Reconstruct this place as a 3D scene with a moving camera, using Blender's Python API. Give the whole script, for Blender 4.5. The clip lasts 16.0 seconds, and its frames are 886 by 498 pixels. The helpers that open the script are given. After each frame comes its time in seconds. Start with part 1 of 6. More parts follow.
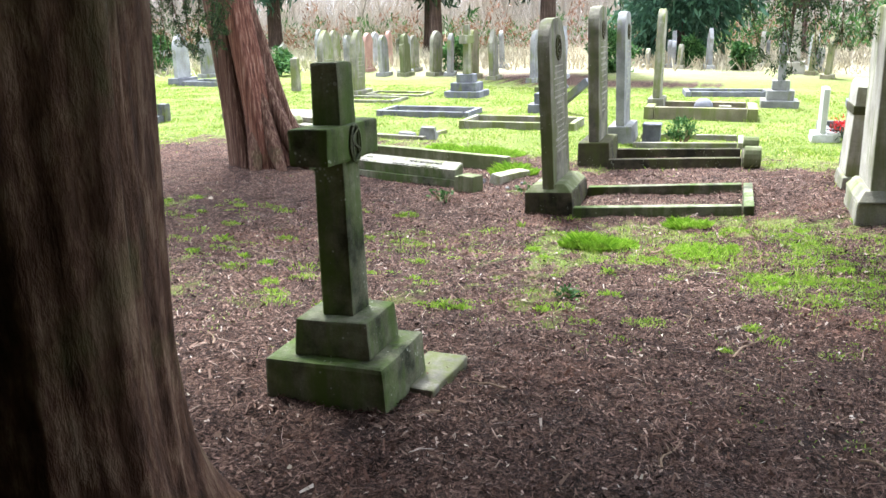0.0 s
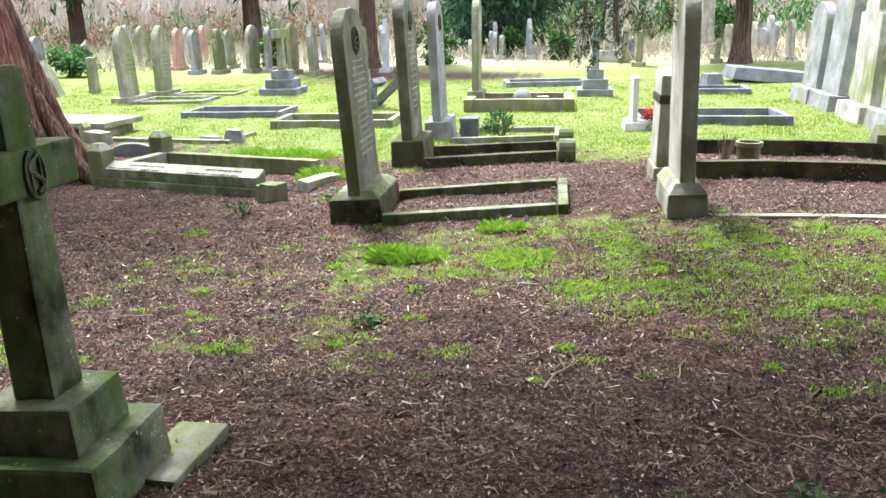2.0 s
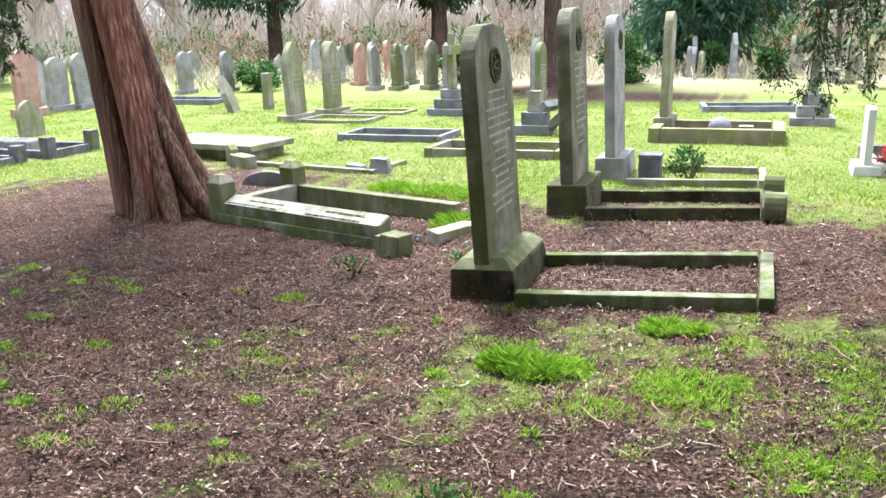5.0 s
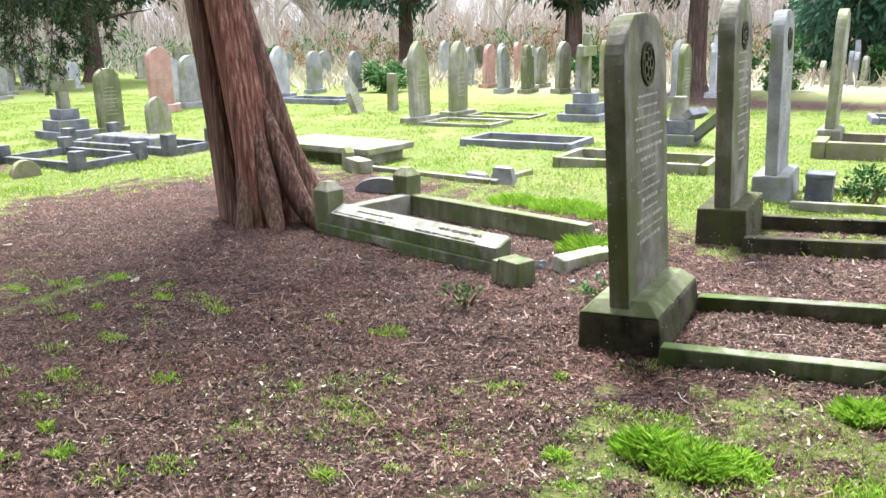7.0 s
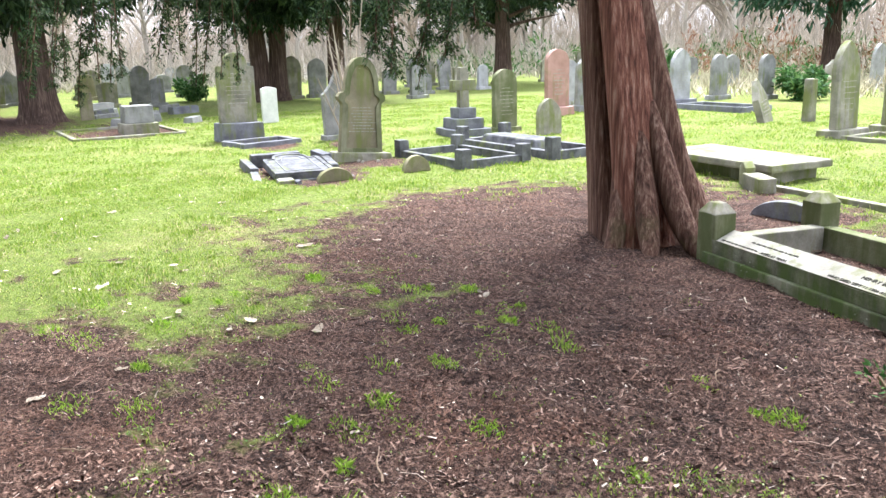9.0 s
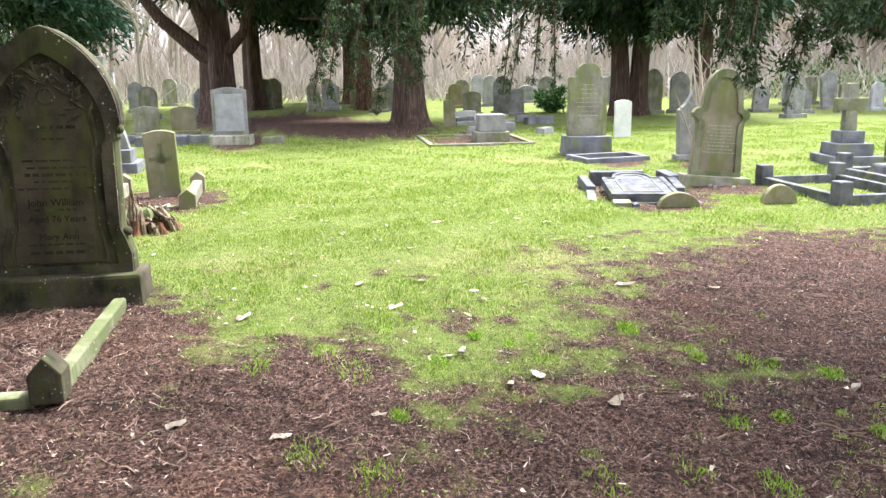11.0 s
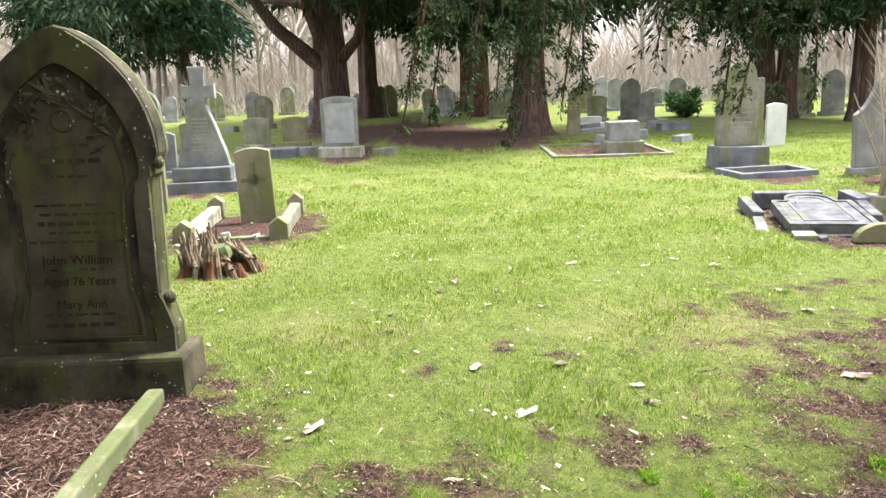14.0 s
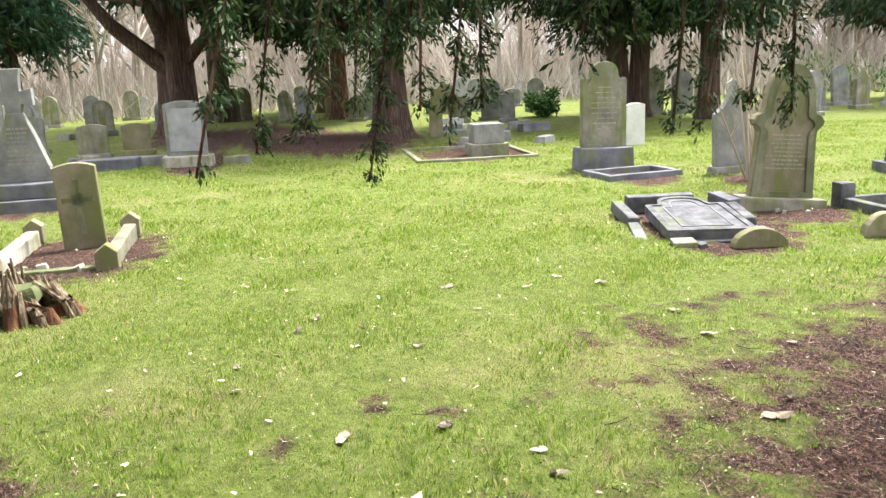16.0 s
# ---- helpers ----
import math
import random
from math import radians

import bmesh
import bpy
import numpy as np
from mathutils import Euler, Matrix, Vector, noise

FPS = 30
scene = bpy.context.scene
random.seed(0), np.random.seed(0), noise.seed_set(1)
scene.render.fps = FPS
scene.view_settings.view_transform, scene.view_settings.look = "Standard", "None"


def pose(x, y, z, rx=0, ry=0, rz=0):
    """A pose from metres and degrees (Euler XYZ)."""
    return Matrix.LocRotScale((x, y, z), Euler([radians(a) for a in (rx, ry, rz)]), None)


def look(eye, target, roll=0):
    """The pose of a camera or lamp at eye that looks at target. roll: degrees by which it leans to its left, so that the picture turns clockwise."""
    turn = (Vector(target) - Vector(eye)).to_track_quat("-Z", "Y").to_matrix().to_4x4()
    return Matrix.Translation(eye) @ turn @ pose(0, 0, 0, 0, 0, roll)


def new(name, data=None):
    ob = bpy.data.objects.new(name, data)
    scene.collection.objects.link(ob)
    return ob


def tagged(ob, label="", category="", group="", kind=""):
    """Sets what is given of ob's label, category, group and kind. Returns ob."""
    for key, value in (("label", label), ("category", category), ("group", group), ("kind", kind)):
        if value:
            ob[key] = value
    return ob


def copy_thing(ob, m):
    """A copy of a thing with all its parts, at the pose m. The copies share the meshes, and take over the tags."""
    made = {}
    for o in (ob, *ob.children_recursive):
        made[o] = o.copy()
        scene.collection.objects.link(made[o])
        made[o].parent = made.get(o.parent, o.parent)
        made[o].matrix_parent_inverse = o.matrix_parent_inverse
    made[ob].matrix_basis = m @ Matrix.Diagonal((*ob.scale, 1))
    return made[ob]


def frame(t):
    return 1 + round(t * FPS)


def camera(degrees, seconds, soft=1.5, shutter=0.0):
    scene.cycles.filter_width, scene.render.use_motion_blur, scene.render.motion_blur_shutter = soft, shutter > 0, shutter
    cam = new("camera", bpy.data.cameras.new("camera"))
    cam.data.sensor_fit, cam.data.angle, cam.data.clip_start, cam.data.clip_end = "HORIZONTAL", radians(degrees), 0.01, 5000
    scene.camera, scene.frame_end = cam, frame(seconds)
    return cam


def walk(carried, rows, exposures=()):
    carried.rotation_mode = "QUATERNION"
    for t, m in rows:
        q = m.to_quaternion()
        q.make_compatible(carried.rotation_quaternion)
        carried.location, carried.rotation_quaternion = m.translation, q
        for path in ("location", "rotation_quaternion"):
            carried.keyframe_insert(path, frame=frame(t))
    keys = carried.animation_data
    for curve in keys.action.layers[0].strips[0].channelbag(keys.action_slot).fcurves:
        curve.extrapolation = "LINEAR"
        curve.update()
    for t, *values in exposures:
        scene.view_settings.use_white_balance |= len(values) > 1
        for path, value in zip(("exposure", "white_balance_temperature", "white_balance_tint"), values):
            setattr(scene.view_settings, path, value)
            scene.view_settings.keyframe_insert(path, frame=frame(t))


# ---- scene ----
cam = camera(57.2, 16.0)
METRES, EYE, TILT, LEAN, TURN = 7.9, 1.5, 0.0, 0.0, 19.3
ROWS = [
    (0.0, 0.0, 0.0, 0.0, -0.2, -15.98, 0.68),
    (0.5, 0.0127, 0.0078, -0.0011, -4.11, -15.91, -0.12),
    (1.0, 0.0224, 0.0307, -0.0045, -8.45, -16.12, -0.16),
    (1.5, 0.0315, 0.0619, -0.0013, -9.55, -16.26, 1.28),
    (2.0, 0.05, 0.0843, -0.0039, -11.71, -16.61, 1.23),
    (2.5, 0.0777, 0.1129, 0.0013, -13.43, -16.52, 0.67),
    (3.0, 0.0872, 0.1435, -0.0016, -13.5, -16.53, 0.68),
    (3.5, 0.0907, 0.183, 0.002, -13.08, -16.01, 0.8),
    (4.0, 0.1004, 0.2163, -0.0027, -12.53, -15.77, 1.03),
    (4.5, 0.1109, 0.2555, -0.0021, -5.37, -15.58, 1.47),
    (7.0, 0.1096, 0.4101, -0.0128, 10.67, -14.99, 1.15),
    (7.5, 0.0976, 0.4389, -0.0131, 14.08, -14.78, 1.78),
    (8.0, 0.093, 0.4714, -0.0187, 22.68, -14.29, 2.23),
    (8.5, 0.0888, 0.5051, -0.0205, 33.43, -14.21, 0.66),
    (9.0, 0.0711, 0.5299, -0.0258, 37.95, -13.96, 1.47),
    (9.5, 0.0532, 0.5579, -0.0277, 41.56, -13.93, 2.01),
    (10.0, 0.0376, 0.5893, -0.0322, 49.64, -13.23, 1.53),
    (12.5, -0.0908, 0.6634, -0.0336, 70.24, -12.43, 1.48),
    (13.0, -0.1294, 0.6693, -0.0334, 70.23, -12.2, 2.11),
    (13.5, -0.1561, 0.6775, -0.0334, 70.36, -12.28, 2.92),
    (14.0, -0.1836, 0.6955, -0.0323, 70.93, -12.05, 1.98),
    (14.5, -0.2054, 0.7027, -0.0333, 72.19, -12.16, 1.84),
    (15.0, -0.2329, 0.7011, -0.0302, 72.07, -11.98, 1.95),
    (15.5, -0.253, 0.7079, -0.0306, 66.6, -12.32, 2.9),
    (16.0, -0.2728, 0.7334, -0.0317, 61.17, -12.34, 2.26),
]
walk(cam, [(t, pose(0, 0, EYE, TILT, LEAN, TURN) @ pose(METRES * x, METRES * y, METRES * z, 90 + pitch, roll, yaw)) for t, x, y, z, yaw, pitch, roll in ROWS],
     exposures=((0.0, 2.8, 5800, 8.0), (3.5, 2.5, 5850, 8.5), (7.0, 2.65, 5850, 9.5), (9.0, 2.65, 5900, 10.5), (12.5, 2.58, 6150, 11.0), (16.0, 2.36, 6450, 10.0)))

# ---- world, sun, exposure ----
world = bpy.data.worlds.new("overcast_sky")
scene.world = world
world.use_nodes = True
wn = world.node_tree.nodes
sky = wn.new("ShaderNodeTexSky")
sky.sky_type = "NISHITA"
sky.sun_disc = False
SUN_EL, SUN_AZ = 60.0, -32.0
sky.sun_elevation = radians(SUN_EL)
sky.sun_rotation = radians(SUN_AZ)
sky.air_density, sky.dust_density, sky.ozone_density = 1.0, 1.5, 1.0
# an even layer of cloud over the clear sky
cloud = wn.new("ShaderNodeMix")
cloud.data_type = "RGBA"
cloud.inputs[0].default_value = 0.90
cloud.inputs[7].default_value = (9.9, 10.0, 10.8, 1)
world.node_tree.links.new(sky.outputs["Color"], cloud.inputs[6])
wn["Background"].inputs["Strength"].default_value = 0.082
world.node_tree.links.new(cloud.outputs[2], wn["Background"].inputs["Color"])
sun = new("sun", bpy.data.lights.new("sun", "SUN"))
sun.data.energy, sun.data.angle, sun.data.color = 3.0, radians(14), (1.0, 0.97, 0.92)
az, el = radians(SUN_AZ), radians(SUN_EL)
sun.matrix_world = look((40 * math.sin(az) * math.cos(el), 40 * math.cos(az) * math.cos(el), 40 * math.sin(el)), (0, 0, 0))


# ---- the lie of the land ----
def land(x, y):
    """Height of the ground, for numbers or arrays."""
    def hump(cx, cy, s):
        return np.exp(-((x - cx) ** 2 + (y - cy) ** 2) / (2 * s * s))
    return (-0.306 - 0.163 * hump(-2.5, 6.3, 2.6) + 0.293 * hump(-1.5, 2.2, 2.0) + 0.243 * hump(1.5, 8.0, 2.5)
            + 0.165 * hump(-7.5, 3.6, 3.0) - 0.032 * hump(-10.5, 9.5, 4.0) - 0.093 * hump(1.5, 3.5, 2.5))


def waves(x, y, seed, scale):
    """Cheap smooth noise for arrays, about -1 to 1."""
    r = np.random.RandomState(seed)
    out = np.zeros_like(x, dtype=float)
    for i in range(9):
        a, f, p = r.uniform(0, 6.283), r.uniform(0.6, 1.9) / scale, r.uniform(0, 6.283)
        out += np.sin((x * math.cos(a) + y * math.sin(a)) * f * 6.283 + p)
    return out / 4.0


def bare(x, y, blades_too=False):
    """How much of the ground is needle litter and not grass: 0 to 1; blades_too counts thin grass over litter as grass."""
    def blob(cx, cy, rx, ry, turn=0.0):
        c, s = math.cos(radians(turn)), math.sin(radians(turn))
        u, v = (x - cx) * c + (y - cy) * s, (y - cy) * c - (x - cx) * s
        return 1.0 - np.sqrt((u / rx) ** 2 + (v / ry) ** 2)
    d = blob(-1.2, 1.2, 5.2, 4.3)
    for b in ((-3.3, 6.9, 2.5, 3.4, 20), (-6.0, 9.0, 2.7, 2.8, 0), (-3.2, 9.3, 2.2, 1.3, -14), (-0.4, 8.4, 2.2, 1.5, 0),
              (2.9, 8.5, 2.2, 1.9, 0), (-5.6, 3.1, 1.6, 0.95, 8), (-23.5, 5.5, 3.4, 2.2, 0), (-20.5, 2.6, 2.0, 0.6, 0),
              (-28.0, 3.0, 4.0, 2.6, 0), (-3.0, 22.8, 3.0, 0.5, 0), (-6.0, 25.5, 2.2, 1.4, 0), (-0.4, 10.2, 1.0, 0.5, 0), (-11.5, 2.6, 1.3, 0.8, 0), (-11.2, 8.5, 1.35, 0.75, -10), (-12.0, 9.75, 1.2, 0.5, 0), (-15.3, 0.9, 1.1, 0.7, 0), (-12.6, -0.4, 1.3, 0.8, 0), (-19.4, 7.9, 1.4, 1.1, 0), (-15.0, 9.3, 1.0, 0.6, 0), (-13.9, 10.6, 0.6, 0.5, 0), (-11.2, 12.3, 1.3, 0.5, 0), (-0.5, 15.6, 0.9, 0.5, 0), (-5.4, 14.8, 0.8, 0.4, 0), (-3.3, 13.5, 0.9, 0.4, 0), (-4.6, 4.25, 1.5, 0.75, -12), (1.6, 5.2, 3.6, 2.3, 0)):
        d = np.maximum(d, blob(*b))
    d = d + 0.10 * waves(x, y, 3, 1.5) + 0.10 * waves(x, y, 4, 0.45)
    m = np.clip(d / 0.62 + 0.42 + 0.28 * waves(x, y, 12, 0.3), 0, 1)
    # thin worn grass lying over the litter beside the stones
    g = np.maximum.reduce([blob(1.2, 6.10, 2.2, 1.1, -6) * 1.3, blob(-0.9, 6.2, 1.5, 0.5, 0) * 0.7, blob(-2.6, 6.2, 1.0, 0.6, 0) * 0.45, blob(2.4, 5.6, 1.8, 1.1, 0) * 1.3])
    g = np.clip(np.minimum(g * 1.9, 0.80) + 0.42 * waves(x, y, 8, 0.5) + 0.55 * waves(x, y, 9, 0.17) + 0.6 * waves(x, y, 10, 0.075), 0, 1) * (g > -0.15)
    spots = np.clip(waves(x, y, 5, 0.55) * 1.3 + waves(x, y, 6, 0.2) * 0.6 - 1.35, 0, 1)
    scuffs = np.maximum.reduce([blob(*q) for q in ((-6.25, 5.35, .30, .16), (-6.2, 5.65, .2, .13), (-8.15, 6.6, .5, .22), (-8.1, 6.2, .3, .15), (-7.4, 4.95, .12, .1), (-7.0, 4.55, .12, .08),
                                                    (-7.25, 5.25, .15, .1), (-6.35, 5.05, .12, .08), (-5.75, 4.15, .25, .12), (-10.6, 2.4, .8, .7))])
    m = np.maximum(m, np.clip(scuffs * 1.1 + 0.45 * waves(x, y, 14, 0.11) + 0.25 * waves(x, y, 15, 0.3), 0, 0.62) * (scuffs > -0.3))
    return np.clip(m - (1.0 if blades_too else 0.34) * g - spots * (0.9 if blades_too else 0.4) * (y > 4.2), 0, 1)


# ---- materials ----
def material(name):
    m = bpy.data.materials.new(name)
    m.use_nodes = True
    m.node_tree.nodes["Principled BSDF"].inputs["Specular IOR Level"].default_value = 0.12
    return m, m.node_tree.nodes, m.node_tree.links, m.node_tree.nodes["Principled BSDF"]


def ramp(n, stops):
    r = n.new("ShaderNodeValToRGB")
    while len(r.color_ramp.elements) < len(stops):
        r.color_ramp.elements.new(0.5)
    for e, (p, c) in zip(r.color_ramp.elements, stops):
        e.position, e.color = p, (*c, 1)
    return r


def tex_noise(n, l, scale, detail=6, vector=None, rough=0.6):
    t = n.new("ShaderNodeTexNoise")
    t.inputs["Scale"].default_value, t.inputs["Detail"].default_value, t.inputs["Roughness"].default_value = scale, detail, rough
    if vector is not None:
        l.new(vector, t.inputs["Vector"])
    return t


def mixed(n, l, fac, a, b):
    m = n.new("ShaderNodeMix")
    m.data_type = "RGBA"
    for socket, v in ((m.inputs[0], fac), (m.inputs[6], a), (m.inputs[7], b)):
        if isinstance(v, tuple):
            socket.default_value = (*v, 1)
        elif isinstance(v, float):
            socket.default_value = v
        else:
            l.new(v, socket)
    return m.outputs[2]


def bumped(n, l, bsdf, height, strength, distance):
    b = n.new("ShaderNodeBump")
    b.inputs["Strength"].default_value, b.inputs["Distance"].default_value = strength, distance
    l.new(height, b.inputs["Height"])
    l.new(b.outputs["Normal"], bsdf.inputs["Normal"])


def stone(name, light, dark, algae=0.3, lichen=0.2, scale=1.0, algae_colour=(0.06, 0.10, 0.02), rough=0.9):
    """Weathered stone: mottled base, green algae in patches and runs, pale lichen spots, grit."""
    m, n, l, bsdf = material(name)
    co = n.new("ShaderNodeTexCoord").outputs["Object"]
    info = n.new("ShaderNodeObjectInfo")
    shift = n.new("ShaderNodeVectorMath")
    shift.operation = "MULTIPLY_ADD"
    l.new(info.outputs["Random"], shift.inputs[0])
    shift.inputs[1].default_value = (31, 17, 23)
    l.new(co, shift.inputs[2])
    v = shift.outputs[0]
    big = tex_noise(n, l, 3.0 * scale, 6, v)
    fine = tex_noise(n, l, 60 * scale, 4, v)
    base = mixed(n, l, ramp_out(n, l, big.outputs["Fac"], 0.35, 0.68), dark, light)
    base = mixed(n, l, ramp_out(n, l, fine.outputs["Fac"], 0.35, 0.75, 0.35), base, tuple(c * 0.55 for c in dark))
    runs = n.new("ShaderNodeMapping")
    runs.inputs["Scale"].default_value = (9, 9, 1.2)
    l.new(v, runs.inputs["Vector"])
    streak = tex_noise(n, l, 1.0, 5, runs.outputs[0])
    patch = tex_noise(n, l, 1.7 * scale, 5, v)
    add = n.new("ShaderNodeMath")
    add.operation = "ADD"
    l.new(streak.outputs["Fac"], add.inputs[0])
    l.new(patch.outputs["Fac"], add.inputs[1])
    edge = 1.25 - 0.62 * algae
    base = mixed(n, l, ramp_out(n, l, add.outputs[0], edge - 0.12, edge + 0.14, 0.9), base, algae_colour)
    spots = n.new("ShaderNodeTexVoronoi")
    spots.inputs["Scale"].default_value = 22 * scale
    l.new(v, spots.inputs["Vector"])
    inv = n.new("ShaderNodeMath")
    inv.operation = "SUBTRACT"
    inv.inputs[0].default_value = 1.0
    l.new(spots.outputs["Distance"], inv.inputs[1])
    where = n.new("ShaderNodeMath")
    where.operation = "MULTIPLY"
    l.new(inv.outputs[0], where.inputs[0])
    l.new(tex_noise(n, l, 4.3 * scale, 3, v).outputs["Fac"], where.inputs[1])
    base = mixed(n, l, ramp_out(n, l, where.outputs[0], 0.62 - 0.25 * lichen, 0.68 - 0.25 * lichen, 0.6), base, (0.42, 0.43, 0.34))
    l.new(base, bsdf.inputs["Base Color"])
    bsdf.inputs["Roughness"].default_value = rough
    bump = n.new("ShaderNodeMath")
    bump.operation = "MULTIPLY_ADD"
    bump.inputs[1].default_value = 0.35
    l.new(fine.outputs["Fac"], bump.inputs[0])
    l.new(big.outputs["Fac"], bump.inputs[2])
    bumped(n, l, bsdf, bump.outputs[0], 0.6, 0.012)
    return m


def ramp_out(n, l, value, lo, hi, top=1.0):
    r = n.new("ShaderNodeMapRange")
    r.inputs["From Min"].default_value, r.inputs["From Max"].default_value = lo, hi
    r.inputs["To Max"].default_value = top
    l.new(value, r.inputs["Value"])
    return r.outputs[0]


OLIVE = (0.13, 0.145, 0.045)
SAND = stone("weathered_sandstone", (0.31, 0.29, 0.23), (0.13, 0.122, 0.095), 0.34, 0.3, 1.0, OLIVE)
SAND_DARK = stone("dark_weathered_sandstone", (0.235, 0.215, 0.165), (0.070, 0.064, 0.048), 0.34, 0.4, 1.2, (0.085, 0.095, 0.034))
SAND_PALE = stone("pale_sandstone", (0.44, 0.415, 0.345), (0.24, 0.222, 0.18), 0.22, 0.25, 1.0, OLIVE)
SAND_GREEN = stone("algae_covered_sandstone", (0.26, 0.25, 0.165), (0.12, 0.12, 0.07), 0.50, 0.3, 1.0, (0.085, 0.10, 0.038))
GREEN = stone("green_algae_stone", (0.24, 0.235, 0.165), (0.045, 0.046, 0.03), 0.44, 0.5, 1.4, (0.064, 0.092, 0.022))
MOSSY = stone("bright_algae_stone", (0.25, 0.25, 0.16), (0.030, 0.034, 0.018), 0.42, 0.6, 1.6, (0.075, 0.115, 0.022))
SOOTY_PALE = stone("worn_sooty_lettering", (0.060, 0.050, 0.034), (0.022, 0.019, 0.013), 0.2, 0.2)
SOOTY = stone("sooty_brown_stone", (0.092, 0.074, 0.046), (0.038, 0.031, 0.020), 0.25, 0.3, 1.2, (0.070, 0.072, 0.022))
GREY = stone("grey_granite", (0.29, 0.285, 0.27), (0.14, 0.138, 0.13), 0.15, 0.2, 1.0, OLIVE)
SLATE = stone("dark_grey_stone", (0.21, 0.21, 0.225), (0.09, 0.09, 0.10), 0.14, 0.25, 1.0, OLIVE)
CHAR = stone("charcoal_slate", (0.17, 0.168, 0.172), (0.06, 0.06, 0.063), 0.12, 0.35, 2.0, OLIVE)
BROWN = stone("brown_sandstone", (0.27, 0.235, 0.155), (0.14, 0.122, 0.08), 0.34, 0.2, 1.0, OLIVE)
# blackened stone, its tones lowered further to carry shade on unlit faces
DARK = stone("blackened_shaded_stone", (0.095, 0.080, 0.050), (0.018, 0.016, 0.011), 0.28, 0.62, 1.6, (0.055, 0.060, 0.018))
RED = stone("red_granite", (0.42, 0.255, 0.21), (0.28, 0.16, 0.13), 0.1, 0.15, 1.0, OLIVE, 0.6)
WHITE = stone("white_marble", (0.62, 0.61, 0.56), (0.46, 0.46, 0.42), 0.05, 0.05, 1.0, (0.35, 0.37, 0.25), 0.5)
MARBLE = stone("grey_marble", (0.39, 0.385, 0.38), (0.23, 0.228, 0.225), 0.1, 0.15, 1.0, OLIVE)


def plain(name, colour, rough=0.8, spread=0.35, island=True):
    """A colour that varies from piece to piece."""
    m, n, l, bsdf = material(name)
    g = n.new("ShaderNodeNewGeometry")
    lo = tuple(c * (1 - spread) for c in colour)
    hi = tuple(min(1, c * (1 + spread)) for c in colour)
    r = ramp(n, ((0.0, lo), (1.0, hi)))
    l.new(g.outputs["Random Per Island"], r.inputs[0])
    l.new(r.outputs[0], bsdf.inputs["Base Color"])
    bsdf.inputs["Roughness"].default_value = rough
    return m


def litter_material():
    m, n, l, bsdf = material("dead_needles_and_chips")
    g = n.new("ShaderNodeNewGeometry")
    r = ramp(n, ((0.0, (0.010, 0.006, 0.004)), (0.45, (0.052, 0.030, 0.023)), (0.75, (0.178, 0.108, 0.081)), (0.95, (0.285, 0.195, 0.15)), (0.99, (0.38, 0.30, 0.245)), (1.0, (0.55, 0.49, 0.43))))
    l.new(g.outputs["Random Per Island"], r.inputs[0])
    co = n.new("ShaderNodeTexCoord").outputs["Object"]
    # near-black noise patches stand in for shadowed pockets in the litter
    dark_pockets = tex_noise(n, l, 2.6, 5, co, 0.75)
    out = mixed(n, l, ramp_out(n, l, dark_pockets.outputs["Fac"], 0.51, 0.64, 0.6), r.outputs[0], (0.016, 0.010, 0.008))
    rust = tex_noise(n, l, 1.1, 4, co, 0.6)
    out = mixed(n, l, ramp_out(n, l, rust.outputs["Fac"], 0.50, 0.66, 0.32), out, (0.20, 0.088, 0.052))
    l.new(out, bsdf.inputs["Base Color"])
    bsdf.inputs["Roughness"].default_value = 0.85
    return m


def leaf(name, stops, translucent=0.25):
    m, n, l, bsdf = material(name)
    g = n.new("ShaderNodeNewGeometry")
    r = ramp(n, stops)
    l.new(g.outputs["Random Per Island"], r.inputs[0])
    l.new(r.outputs[0], bsdf.inputs["Base Color"])
    bsdf.inputs["Roughness"].default_value = 0.6
    tr = n.new("ShaderNodeBsdfTranslucent")
    l.new(r.outputs[0], tr.inputs["Color"])
    mx = n.new("ShaderNodeMixShader")
    mx.inputs[0].default_value = translucent
    l.new(bsdf.outputs[0], mx.inputs[1])
    l.new(tr.outputs[0], mx.inputs[2])
    l.new(mx.outputs[0], n["Material Output"].inputs["Surface"])
    return m


GRASS = leaf("fresh_grass", ((0.0, (0.095, 0.172, 0.020)), (0.5, (0.208, 0.302, 0.038)), (0.86, (0.32, 0.385, 0.078)), (1.0, (0.54, 0.47, 0.25))), 0.42)
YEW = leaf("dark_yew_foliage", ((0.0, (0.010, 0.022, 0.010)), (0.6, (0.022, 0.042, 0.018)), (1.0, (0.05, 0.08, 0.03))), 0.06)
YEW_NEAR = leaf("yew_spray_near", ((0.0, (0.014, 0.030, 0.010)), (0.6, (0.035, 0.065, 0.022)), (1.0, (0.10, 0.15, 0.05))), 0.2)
CYPRESS = leaf("blue_green_cypress", ((0.0, (0.025, 0.06, 0.035)), (0.6, (0.05, 0.11, 0.065)), (1.0, (0.09, 0.17, 0.10))), 0.2)
SHRUB = leaf("broadleaf_evergreen", ((0.0, (0.02, 0.06, 0.015)), (0.6, (0.05, 0.12, 0.03)), (1.0, (0.12, 0.2, 0.06))), 0.2)
RUSSET = leaf("dead_russet_leaves", ((0.0, (0.14, 0.065, 0.04)), (0.6, (0.24, 0.12, 0.075)), (1.0, (0.34, 0.20, 0.13))), 0.3)
LITTER = litter_material()
PALE_LEAF = plain("bleached_dead_leaf", (0.44, 0.37, 0.28), 0.8, 0.45)
TWIG = plain("dry_twig", (0.20, 0.14, 0.095), 0.85, 0.5)
